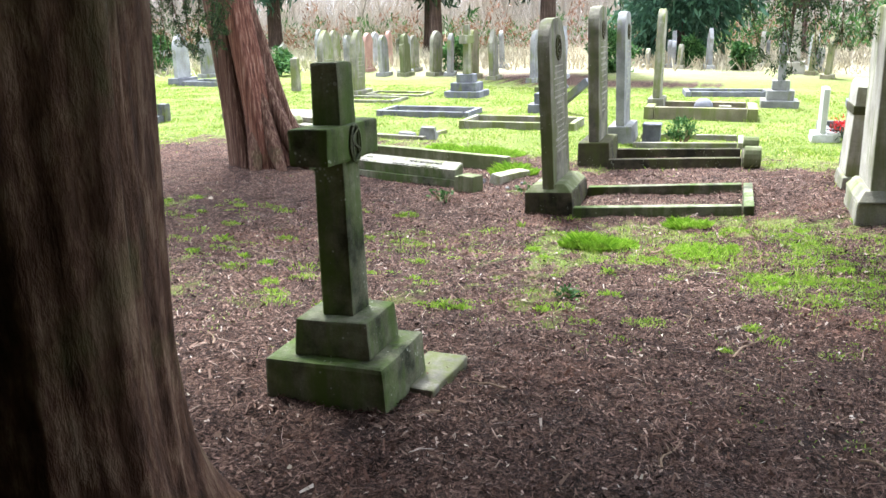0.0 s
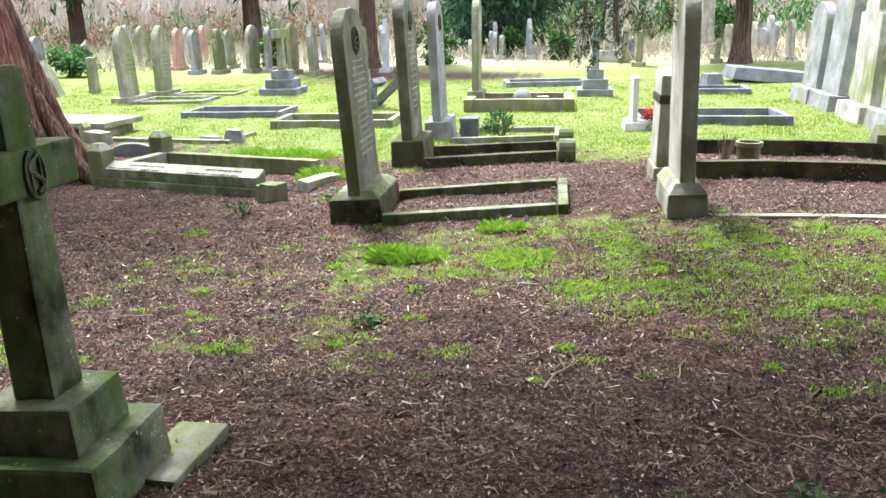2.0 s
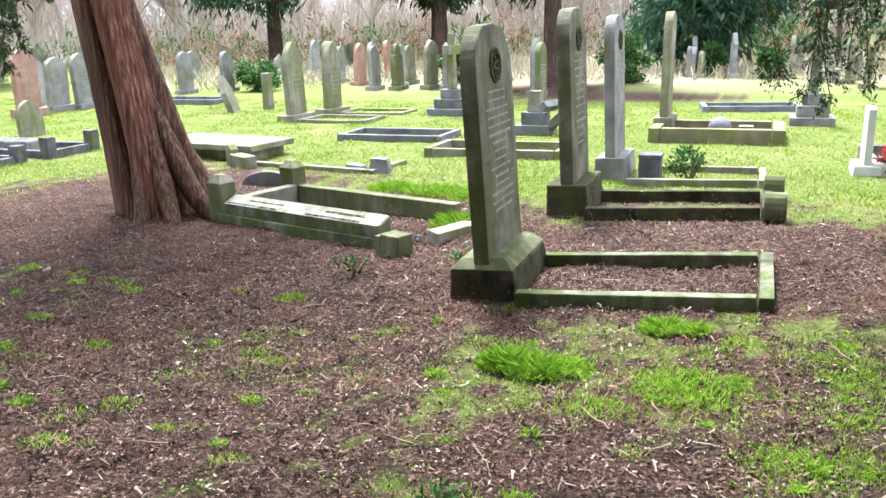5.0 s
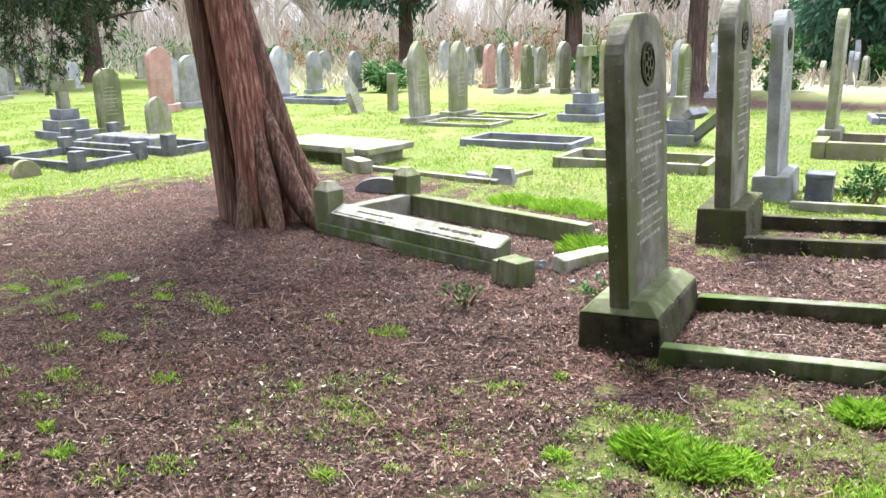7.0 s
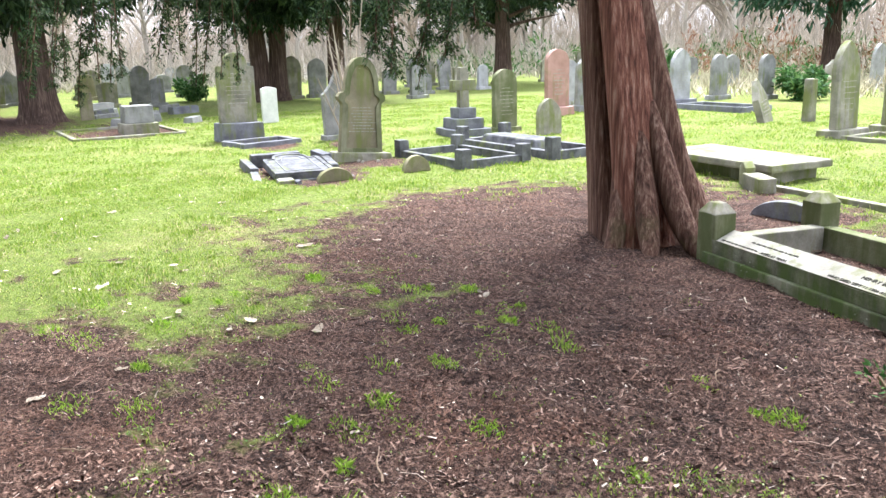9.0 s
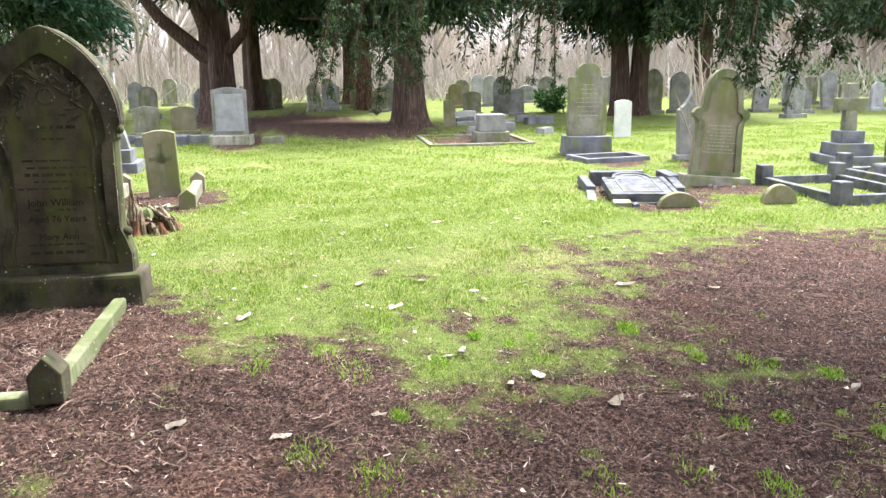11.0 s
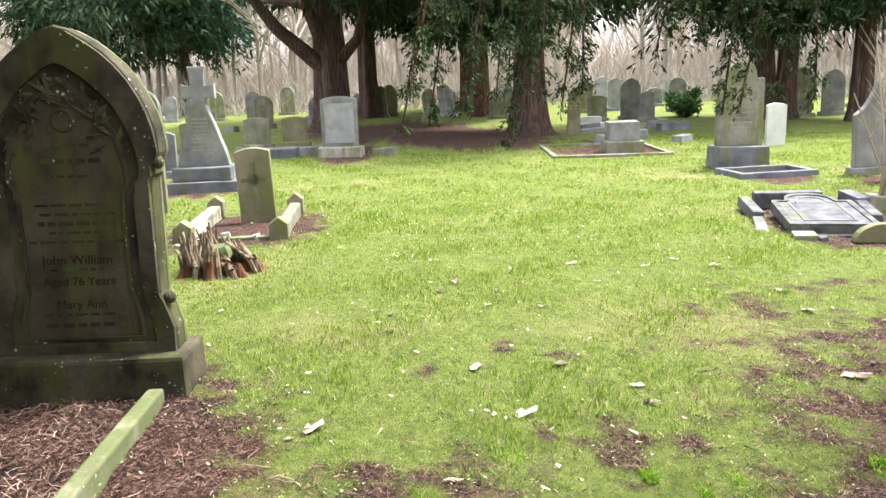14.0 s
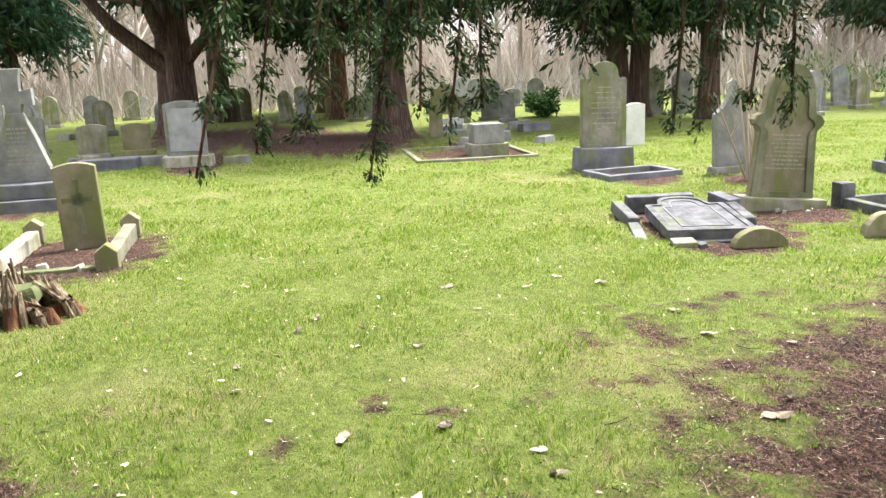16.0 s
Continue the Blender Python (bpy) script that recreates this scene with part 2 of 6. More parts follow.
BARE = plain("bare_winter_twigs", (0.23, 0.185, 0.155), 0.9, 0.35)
# paler copy of the twigs, with the haze of distance in its colour
BARE_HAZED = plain("hazed_winter_wood", (0.37, 0.325, 0.275), 0.95, 0.4)
PETAL = plain("red_petals", (0.55, 0.02, 0.02), 0.6, 0.3)
LETTER = plain("dark_lettering", (0.045, 0.042, 0.034), 0.9, 0.1)
LETTER_SOOT = plain("sooty_lettering", (0.016, 0.014, 0.011), 0.9, 0.1)
LETTER_WORN = plain("worn_lettering", (0.26, 0.245, 0.20), 0.9, 0.1)


def bark(name, a, b, c, stretch=1.0, fine=26, mossy=0.62):
    """Stringy bark: long upright fibres and deep furrows."""
    m, n, l, bsdf = material(name)
    co = n.new("ShaderNodeTexCoord").outputs["Object"]
    mp = n.new("ShaderNodeMapping")
    mp.inputs["Scale"].default_value = (fine, fine, 1.6 * stretch)
    l.new(co, mp.inputs["Vector"])
    fib = tex_noise(n, l, 1.0, 8, mp.outputs[0], 0.65)
    big = tex_noise(n, l, 2.2, 4, co)
    col = ramp(n, ((0.30, a), (0.52, b), (0.72, c)))
    l.new(fib.outputs["Fac"], col.inputs[0])
    out = mixed(n, l, ramp_out(n, l, big.outputs["Fac"], 0.42, 0.7, 0.5), col.outputs[0], tuple(x * 0.55 for x in b))
    moss = tex_noise(n, l, 1.3, 5, co)
    out = mixed(n, l, ramp_out(n, l, moss.outputs["Fac"], mossy, mossy + 0.13, 0.5), out, (0.09, 0.11, 0.035))
    l.new(out, bsdf.inputs["Base Color"])
    bsdf.inputs["Roughness"].default_value = 0.9
    bumped(n, l, bsdf, fib.outputs["Fac"], 1.0, 0.03)
    return m


RED_BARK = bark("red_brown_stringy_bark", (0.020, 0.009, 0.007), (0.175, 0.075, 0.050), (0.36, 0.235, 0.17), 1.0, 38)
GREY_BARK = bark("grey_brown_stringy_bark", (0.016, 0.009, 0.007), (0.125, 0.066, 0.046), (0.33, 0.235, 0.175), 1.0, 38, 0.58)
BROWN_BARK = bark("brown_conifer_bark", (0.018, 0.012, 0.010), (0.080, 0.052, 0.040), (0.19, 0.14, 0.11))
DARK_BARK = bark("dark_yew_bark", (0.008, 0.004, 0.003), (0.095, 0.052, 0.033), (0.26, 0.18, 0.12), 3.0, 17, 0.54)


def ground_material():
    """Grass soil and needle litter, told apart by the cover stored on the mesh."""
    m, n, l, bsdf = material("ground_cover")
    co = n.new("ShaderNodeTexCoord").outputs["Object"]
    at = n.new("ShaderNodeAttribute")
    at.attribute_name = "bare"
    # the near-black stop puts shadow between chips into the soil colour
    soil = ramp(n, ((0.42, (0.005, 0.003, 0.002)), (0.50, (0.058, 0.031, 0.022)), (0.60, (0.22, 0.135, 0.10)), (0.70, (0.40, 0.29, 0.22))))
    l.new(tex_noise(n, l, 42, 8, co, 0.9).outputs["Fac"], soil.inputs[0])
    lawn = ramp(n, ((0.32, (0.026, 0.040, 0.010)), (0.5, (0.118, 0.150, 0.030)), (0.70, (0.235, 0.26, 0.080))))
    l.new(tex_noise(n, l, 11, 9, co, 0.9).outputs["Fac"], lawn.inputs[0])
    straw = tex_noise(n, l, 0.55, 6, co, 0.7)
    green = mixed(n, l, ramp_out(n, l, straw.outputs["Fac"], 0.50, 0.72, 0.55), lawn.outputs[0], (0.25, 0.21, 0.10))
    flecks = tex_noise(n, l, 9, 4, co, 0.7)
    green = mixed(n, l, ramp_out(n, l, flecks.outputs["Fac"], 0.58, 0.72, 0.55), green, (0.20, 0.15, 0.08))
    edge = tex_noise(n, l, 14, 5, co)
    add = n.new("ShaderNodeMath")
    add.operation = "MULTIPLY_ADD"
    add.inputs[1].default_value = 0.6
    l.new(edge.outputs["Fac"], add.inputs[0])
    l.new(at.outputs["Fac"], add.inputs[2])
    # near-black patches again, for shadow pockets in the earth
    dark_pockets = tex_noise(n, l, 3.2, 5, co, 0.7)
    earth = mixed(n, l, ramp_out(n, l, dark_pockets.outputs["Fac"], 0.5, 0.7, 0.75), soil.outputs[0], (0.010, 0.007, 0.006))
    out = mixed(n, l, ramp_out(n, l, add.outputs[0], 0.55, 0.95), green, earth)
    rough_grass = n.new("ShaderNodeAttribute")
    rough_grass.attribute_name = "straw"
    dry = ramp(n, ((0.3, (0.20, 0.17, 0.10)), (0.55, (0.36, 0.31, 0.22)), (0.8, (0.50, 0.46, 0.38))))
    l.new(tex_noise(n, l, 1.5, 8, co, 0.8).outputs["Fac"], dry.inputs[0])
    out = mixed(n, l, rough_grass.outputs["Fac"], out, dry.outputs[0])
    l.new(out, bsdf.inputs["Base Color"])
    bsdf.inputs["Roughness"].default_value = 0.95
    bumped(n, l, bsdf, tex_noise(n, l, 38, 8, co, 0.8).outputs["Fac"], 1.0, 0.035)
    return m


# ---- mesh helpers ----
def part(name, bm, mat, parent=None, label=""):
    me = bpy.data.meshes.new(name)
    bm.to_mesh(me)
    bm.free()
    me.materials.append(mat)
    ob = new(name, me)
    if parent is not None:
        ob.parent = parent
    if label:
        ob["label"] = label
    return ob


def soup(name, verts, faces, mat, parent=None, smooth=False):
    """A mesh from arrays: verts (n,3), faces (m,k)."""
    me = bpy.data.meshes.new(name)
    me.from_pydata(verts.tolist() if hasattr(verts, "tolist") else verts, [], faces.tolist() if hasattr(faces, "tolist") else faces)
    me.materials.append(mat)
    if smooth:
        me.shade_smooth()
    ob = new(name, me)
    if parent is not None:
        ob.parent = parent
    return ob


def block(x0, x1, y0, y1, z0, z1, bevel=0.012, taper=0.0, rough=0.0, seed=1):
    """A bevelled stone block, the top drawn in by taper, faces slightly uneven."""
    bm = bmesh.new()
    bmesh.ops.create_cube(bm, size=1.0)
    for v in bm.verts:
        t = taper if v.co.z > 0 else 0.0
        v.co = Vector(((x0 + x1) / 2 + v.co.x * (x1 - x0 - 2 * t), (y0 + y1) / 2 + v.co.y * (y1 - y0 - 2 * t), z0 if v.co.z < 0 else z1))
    if rough:
        bmesh.ops.subdivide_edges(bm, edges=bm.edges[:], cuts=3, use_grid_fill=True)
        for v in bm.verts:
            v.co += noise.noise_vector(v.co * 5 + Vector((seed * 7.1, 0, 0))) * rough
    elif bevel:
        bmesh.ops.subdivide_edges(bm, edges=bm.edges[:], cuts=2, use_grid_fill=True)
        sharp = [e for e in bm.edges if len(e.link_faces) == 2 and e.calc_face_angle(0) > 0.5]
        bmesh.ops.bevel(bm, geom=sharp, offset=bevel, segments=2, affect="EDGES", profile=0.6)
        worn(bm, min(0.006, bevel * 0.4))
    return bm


def worn(bm, amount):
    """Slightly uneven faces and edges."""
    for v in bm.verts:
        v.co += noise.noise_vector(v.co * 9.0) * amount + noise.noise_vector(v.co * 31.0) * amount * 0.5


def prism(outline, x0, x1, bevel=0.012):
    """An upright slab: a (y, z) outline carried through from x0 to x1."""
    bm = bmesh.new()
    vs = [bm.verts.new((x1, y, z)) for y, z in outline]
    f = bm.faces.new(vs)
    if f.normal.x < 0 or f.calc_area() == 0:
        f.normal_update()
    ext = bmesh.ops.extrude_face_region(bm, geom=[f])
    for e in ext["geom"]:
        if isinstance(e, bmesh.types.BMVert):
            e.co.x = x0
    bmesh.ops.recalc_face_normals(bm, faces=bm.faces[:])
    if bevel:
        sharp = [e for e in bm.edges if len(e.link_faces) == 2 and e.calc_face_angle(0) > 1.0]
        bmesh.ops.bevel(bm, geom=sharp, offset=bevel, segments=2, affect="EDGES", profile=0.6)
        worn(bm, 0.004)
    return bm


def frame_ring(outer, inner, x0, x1):
    """A raised border between two outlines of as many points, standing from x0 out to x1."""
    bm = bmesh.new()
    loops = [[bm.verts.new((x, y, z)) for y, z in pts] for x, pts in ((x0, outer), (x1, outer), (x1, inner), (x0, inner))]
    n = len(outer)
    for a, b in zip(loops[:-1], loops[1:]):
        for i in range(n):
            bm.faces.new((a[i], a[(i + 1) % n], b[(i + 1) % n], b[i]))
    bmesh.ops.recalc_face_normals(bm, faces=bm.faces[:])
    worn(bm, 0.004)
    return bm


def outline(kind, w, h, spring=0.72):
    """The front of a headstone, from the bottom left round over the top: (y, z) pairs."""
    a, s = w / 2, h * spring
    pts = [(-a, 0.0), (a, 0.0), (a, s)]
    if kind == "round":
        k = min(a, h - s)
        pts = [(-a, 0), (a, 0)] + [(a * math.cos(t), (h - k) + k * math.sin(t)) for t in np.linspace(0, math.pi, 17)]
    elif kind == "gothic":
        top = h - s
        r = (a * a + top * top) / (2 * a)
        end = math.asin(min(1, top / r)) if top < r else math.pi / 2
        right = [(a - r + r * math.cos(t), s + r * math.sin(t)) for t in np.linspace(0, end, 9)]
        pts = [(-a, 0), (a, 0)] + right[:-1] + [(0, h)] + [(-y, z) for y, z in reversed(right[:-1])]
    elif kind == "shoulder":
        b = a * 0.62
        top = h - s
        right = [(a, s), (a * 0.97, s + 0.04), (b * 1.12, s + 0.03), (b, s + 0.08)]
        arc = [(b * math.cos(t) ** 0.8, s + 0.08 + (top - 0.08) * math.sin(t) ** 0.9) for t in np.linspace(0.15, 1.45, 8)]
        right += arc
        pts = [(-a, 0), (a, 0)] + right + [(0, h)] + [(-y, z) for y, z in reversed(right)]
    elif kind == "ogee":
        right = [(a, s)] + [(a * (1 - u), s + (h - s) * (0.5 * u + 0.5 * u ** 3)) for u in np.linspace(0.12, 0.92, 8)]
        pts = [(-a, 0), (a, 0)] + right + [(0, h)] + [(-y, z) for y, z in reversed(right)]
    elif kind == "eared":
        right = [(a, 0.0), (a * 0.93, 0.3 * h), (a * 0.90, s - 0.08), (a * 0.96, s - 0.03), (a * 1.08, s), (a * 1.12, s + 0.05), (a * 1.02, s + 0.10), (a * 0.84, s + 0.12), (a * 0.78, s + 0.17)]
        right += [(a * 0.78 * math.cos(t) ** 0.8, s + 0.17 + (h - s - 0.17) * math.sin(t)) for t in np.linspace(0.2, 1.4, 7)]
        pts = [(-a, 0)] + right + [(0, h)] + [(-y, z) for y, z in reversed(right[1:])]
    elif kind == "gable":
        pts = [(-a, 0), (a, 0), (a, s), (0, h), (-a, s)]
    elif kind == "camber":
        pts = [(-a, 0), (a, 0)] + [(a * u, s + (h - s) * (1 - u * u)) for u in np.linspace(1, -1, 13)]
    elif kind == "tapered":
        pts = [(-a * 1.15, 0), (a * 1.15, 0)] + [(a * 0.9 * math.cos(t), s + (h - s) * math.sin(t)) for t in np.linspace(0, math.pi, 13)]
    return pts


def thing(name, x, y, z=None, rx=0, ry=0, rz=0, label="", category="", group="", kind=""):
    ob = new(name)
    ob.empty_display_size = 0.1
    ob.matrix_basis = pose(x, y, float(land(x, y)) if z is None else z, rx, ry, rz)
    return tagged(ob, label, category, group, kind)


def lines(stone_ob, x, w, z0, z1, n, seed, mat):
    """Rows of worn lettering as shallow bars on a slab's face."""
    r = random.Random(seed)
    bm = bmesh.new()
    for i in range(n):
        z = z1 - (z1 - z0) * i / max(1, n - 1)
        half = w / 2 * r.uniform(0.45, 1.0)
        big = r.random() < 0.3
        y = -half
        while y < half:
            d = r.uniform(0.02, 0.07)
            hh = 0.010 if big else 0.006
            res = bmesh.ops.create_cube(bm, size=1.0)
            for v in res["verts"]:
                v.co = Vector((x + v.co.x * 0.004, y + d / 2 + v.co.y * d, z + v.co.z * 2 * hh))
            y += d + 0.015
    return tagged(part("inscription", bm, mat, stone_ob), kind="stuff")


def headstone(x, y, w, h, kind="gothic", mat=SAND, base=((0.3, 0.2, 0.25),), thick=0.11, spring=0.72, lean=0.0, side=0.0, turn=0.0,
              text=0, seed=1, label="weathered sandstone headstone standing in the grass", base_mat=None, letters=None, sink=0.0, name="headstone"):
    """A headstone whose face looks along +x; base: steps of (depth, extra width, height) from the ground up; h from the ground to the top."""
    ob = thing(name, x, y, rx=side, ry=lean, rz=turn, label=label, category="headstone", group="headstones")
    z = -0.06 - sink
    for i, (d, extra, bh) in enumerate(base):
        top = (z if i else -sink) + bh
        part("plinth", block(-d / 2, d / 2, -(w + extra) / 2, (w + extra) / 2, z, top, 0.02, 0.015), base_mat or mat, ob)
        z = top
    tall = h - z
    part("slab", prism([(a, b + z - 0.004) for a, b in outline(kind, w, tall, spring)], -thick / 2, thick / 2, 0.014), mat, ob)
    if text:
        lines(ob, thick / 2 + 0.001, w * 0.62, z + tall * 0.22, z + tall * (spring - 0.08), text, seed, letters or LETTER_WORN)
    return ob


def kerb(x0, x1, y0, y1, h=0.14, t=0.11, mat=SAND, posts=0.0, turn=0.0, head=False, label="low stone kerb round a grave", sides="nsew"):
    """A grave's kerb as separate stones between x0..x1 and y0..y1, turned about its middle."""
    cx, cy = (x0 + x1) / 2, (y0 + y1) / 2
    ob = thing("grave_kerb", cx, cy, rz=turn, label=label, category="grave kerb", group="grave kerbs")
    a, b = (x1 - x0) / 2, (y1 - y0) / 2
    h, t = h * 0.82, t * 0.9
    base = float(land(cx, cy))
    c, s = math.cos(radians(turn)), math.sin(radians(turn))

    def g(u, v):
        return float(land(cx + u * c - v * s, cy + u * s + v * c)) - base
    for key, nm, q in (("s", "kerb_side", (-a + t * ("w" in sides), a - t * ("e" in sides), -b, -b + t)), ("n", "kerb_side", (-a + t * ("w" in sides), a - t * ("e" in sides), b - t, b)),
                       ("e", "kerb_end", (a - t, a, -b, b)), ("w", "kerb_end", (-a, -a + t, -b, b))):
        if key not in sides:
            continue
        bm = block(q[0], q[1], q[2], q[3], -0.1, h, 0.012, 0.008)
        for v in bm.verts:
            v.co.z += g(v.co.x, v.co.y)
        part(nm, bm, mat, ob)
    if posts:
        for u in (-a + 0.06, a - 0.06):
            for v in (-b + 0.06, b - 0.06):
                bm = block(u - 0.085, u + 0.085, v - 0.085, v + 0.085, -0.1 + g(u, v), posts + g(u, v), 0.015)
                part("corner_post", bm, mat, ob)
    return ob


def tube(bm, p, q, r0, r1, n=7):
    """A tapered limb from p to q added to bm."""
    p, q = Vector(p), Vector(q)
    d = (q - p).normalized()
    u = d.orthogonal().normalized()
    w = d.cross(u)
    a = [bm.verts.new(p + (u * math.cos(t) + w * math.sin(t)) * r0) for t in (6.2832 * i / n for i in range(n))]
    b = [bm.verts.new(q + (u * math.cos(t) + w * math.sin(t)) * r1) for t in (6.2832 * i / n for i in range(n))]
    for i in range(n):
        bm.faces.new((a[i], a[(i + 1) % n], b[(i + 1) % n], b[i]))


def trunk_mesh(r, h, flutes, depth, flare, lean=(0, 0), seed=1, top=0.7, n=72, rows=40, phase=0.0, spread=0.28):
    """A fluted, flared trunk with buttress roots."""
    vs, fs = [], []
    for j in range(rows + 1):
        z = h * (j / rows) ** 1.3
        k = z / h
        for i in range(n):
            t = 6.2832 * i / n
            f = 1 + depth * (0.5 + 0.5 * math.cos(flutes * t + phase + 0.25 * math.sin(2 * t + seed))) - depth * 0.5
            f += 0.10 * noise.noise(Vector((2.2 * math.cos(t), 2.2 * math.sin(t), z * 0.5 + seed * 5)))
            f += 0.05 * noise.noise(Vector((11 * math.cos(t), 11 * math.sin(t), z * 0.9 + seed * 3)))
            fl = 1 + flare * math.exp(-z / spread) * (0.65 + 0.7 * (0.5 + 0.5 * math.cos(flutes * t + phase)))
            rr = r * f * fl * (1 - (1 - top) * k)
            vs.append((rr * math.cos(t) + lean[0] * z, rr * math.sin(t) + lean[1] * z, z - 0.12))
    for j in range(rows):
        for i in range(n):
            a, b = j * n + i, j * n + (i + 1) % n
            fs.append((a, b, b + n, a + n))
    return np.array(vs), np.array(fs)


def sprays(centres, aims, size, per, seed, droop=0.4, width=0.12):
    """Foliage: at each centre a spray of pointed leaf blades fanned along its aim. Arrays in, a triangle soup out."""
    r = np.random.RandomState(seed)
    n = len(centres)
    c = np.repeat(centres, per, 0)
    a = np.repeat(aims, per, 0) + r.normal(0, 0.55, (n * per, 3))
    a[:, 2] -= droop
    a /= np.linalg.norm(a, axis=1)[:, None] + 1e-9
    side = np.cross(a, r.normal(0, 1, (n * per, 3)))
    side /= np.linalg.norm(side, axis=1)[:, None] + 1e-9
    ln = size * r.uniform(0.5, 1.2, (n * per, 1))
    c = c + r.normal(0, size * 0.45, (n * per, 3))
    w = ln * width
    v = np.stack([c, c + a * ln * 0.5 + side * w, c + a * ln, c + a * ln * 0.5 - side * w], 1).reshape(-1, 3)
    return v, np.arange(len(v)).reshape(-1, 4)


def crown_points(n, rx, ry, z0, z1, seed, hollow=0.35, clumps=40):
    """Places in clumps through a crown, thinner inside, with an uneven outline."""
    r = np.random.RandomState(seed)
    d = r.normal(0, 1, (clumps, 3))
    d /= np.linalg.norm(d, axis=1)[:, None]
    rad = r.uniform(hollow, 1.0, (clumps, 1)) ** 0.6
    hub = d * rad
    pick = r.randint(0, clumps, n)
    p = hub[pick] + r.normal(0, 0.13, (n, 3)) * np.array((1, 1, 0.75))
    aim = hub[pick] * 0.8 + r.normal(0, 0.3, (n, 3))
    p = p * np.array((rx, ry, (z1 - z0) / 2)) + np.array((0, 0, (z0 + z1) / 2))
    return p, aim


def evergreen(x, y, r, h_trunk, rx, z0, z1, seed, mat=YEW, bark_mat=BROWN_BARK, leaves=9000, size=0.3, flutes=5, stems=1, lean=(0, 0), label="", name="yew_tree", clumps=60):
    ob = thing(name, x, y, label=label or "dark evergreen tree with a fluted red-brown trunk", category="tree", group="evergreen trees")
    for s in range(stems):
        off = ((s % 2) * 2 - 1) * r * 0.9 if stems > 1 else 0.0
        v, f = trunk_mesh(r, h_trunk, flutes, 0.25, 0.5, (lean[0] + off * 0.05, lean[1] + off * 0.12), seed + s, 0.6, 36, 16)
        v[:, 1] += off
        soup("trunk", v, f, bark_mat, ob, True)
    rr = random.Random(seed)
    bm = bmesh.new()
    for i in range(14):
        t = rr.uniform(0, 6.283)
        zz = rr.uniform(max(1.6, z0 * 0.9), h_trunk * 0.95)
        p = Vector((lean[0] * zz, lean[1] * zz, zz))
        reach = rx * rr.uniform(0.5, 0.85)
        q = p + Vector((math.cos(t) * reach * 0.55, math.sin(t) * reach * 0.55, rr.uniform(0.2, 0.9)))
        e = q + Vector((math.cos(t) * reach * 0.45, math.sin(t) * reach * 0.45, rr.uniform(-0.5, 0.3)))
        tube(bm, p, q, r * 0.28, r * 0.15)
        tube(bm, q, e, r * 0.15, r * 0.04)
    part("limb", bm, bark_mat, ob)
    p, aim = crown_points(leaves // 5, rx, rx, z0, z1, seed, 0.35, clumps)
    v, f = sprays(p, aim, size, 8, seed, 0.5)
    soup("crown", v, f, mat, ob)
    return ob


def bare_tree(x, y, h, seed, mat=BARE, r0=0.12, name="bare_tree", label="leafless winter tree with fine branches", levels=4, kids=4, spread=0.55):
    rr = random.Random(seed)
    bm = bmesh.new()

    def grow(p, d, ln, r, lev):
        d2 = (d + Vector((rr.uniform(-.12, .12), rr.uniform(-.12, .12), rr.uniform(-0.02, .1)))).normalized()
        m = p + d * ln * 0.5
        q = m + d2 * ln * 0.5
        n = 7 if lev == levels else (5 if lev > 1 else 3)
        tube(bm, p, m, r, r * 0.8, n)
        tube(bm, m, q, r * 0.8, r * 0.55, n)
        if lev <= 0:
            return
        for i in range(kids):
            s = rr.uniform(0.35, 1.0)
            o = p.lerp(q, s)
            t = rr.uniform(0, 6.283)
            side = (Vector((math.cos(t), math.sin(t), rr.uniform(-0.1, 0.5))) * spread + d2 * 0.75).normalized()
            grow(o, side, ln * rr.uniform(0.45, 0.7), r * 0.5, lev - 1)
    grow(Vector((0, 0, -0.1)), Vector((rr.uniform(-.08, .08), rr.uniform(-.08, .08), 1)).normalized(), h * 0.5, r0, levels)
    ob = thing(name, x, y, label=label, category="tree", group="bare trees")
    part("crown", bm, mat, ob)
    return ob


def shrub(x, y, w, h, seed, mat=SHRUB, leaves=2500, size=0.12, label="round leafy evergreen shrub behind the graves", name="shrub"):
    ob = thing(name, x, y, label=label, category="shrub", group="shrubs")
    p, aim = crown_points(leaves // 4, w / 2, w / 2, 0.0, h, seed, 0.2, 16)
    v, f = sprays(p, aim, size, 4, seed, 0.0, 0.22)
    soup("foliage", v, f, mat, ob)
    bm = bmesh.new()
    for i in range(5):
        t = i * 1.3
        tube(bm, (0, 0, -0.05), (math.cos(t) * w * 0.25, math.sin(t) * w * 0.25, h * 0.6), 0.02, 0.008, 5)
    part("stem", bm, TWIG, ob)
    return ob

# ---- ground: one sheet out to the horizon ----
def spaced(a, b, step, far):
    mid = list(np.arange(a, b + step / 2, step))
    out, d, p = [], step, mid[-1]
    while p < far:
        d *= 1.25
        p += d
        out.append(p)
    low, d, p = [], step, mid[0]
    while p > -far:
        d *= 1.25
        p -= d
        low.append(p)
    return np.array(low[::-1] + mid + out)


gx, gy = spaced(-13.0, 4.5, 0.07, 600.0), spaced(-2.5, 13.0, 0.07, 600.0)
X, Y = np.meshgrid(gx, gy)
near = np.exp(-(np.maximum(0, np.hypot(X + 4, Y - 6) - 9) / 6.0) ** 2)
Z = land(X, Y) + near * (0.012 * waves(X, Y, 21, 0.9) + 0.006 * waves(X, Y, 22, 0.28) + 0.010 * waves(X, Y, 23, 0.17) * bare(X, Y))
gv = np.stack([X, Y, Z], -1).reshape(-1, 3)
nx, ny = len(gx), len(gy)
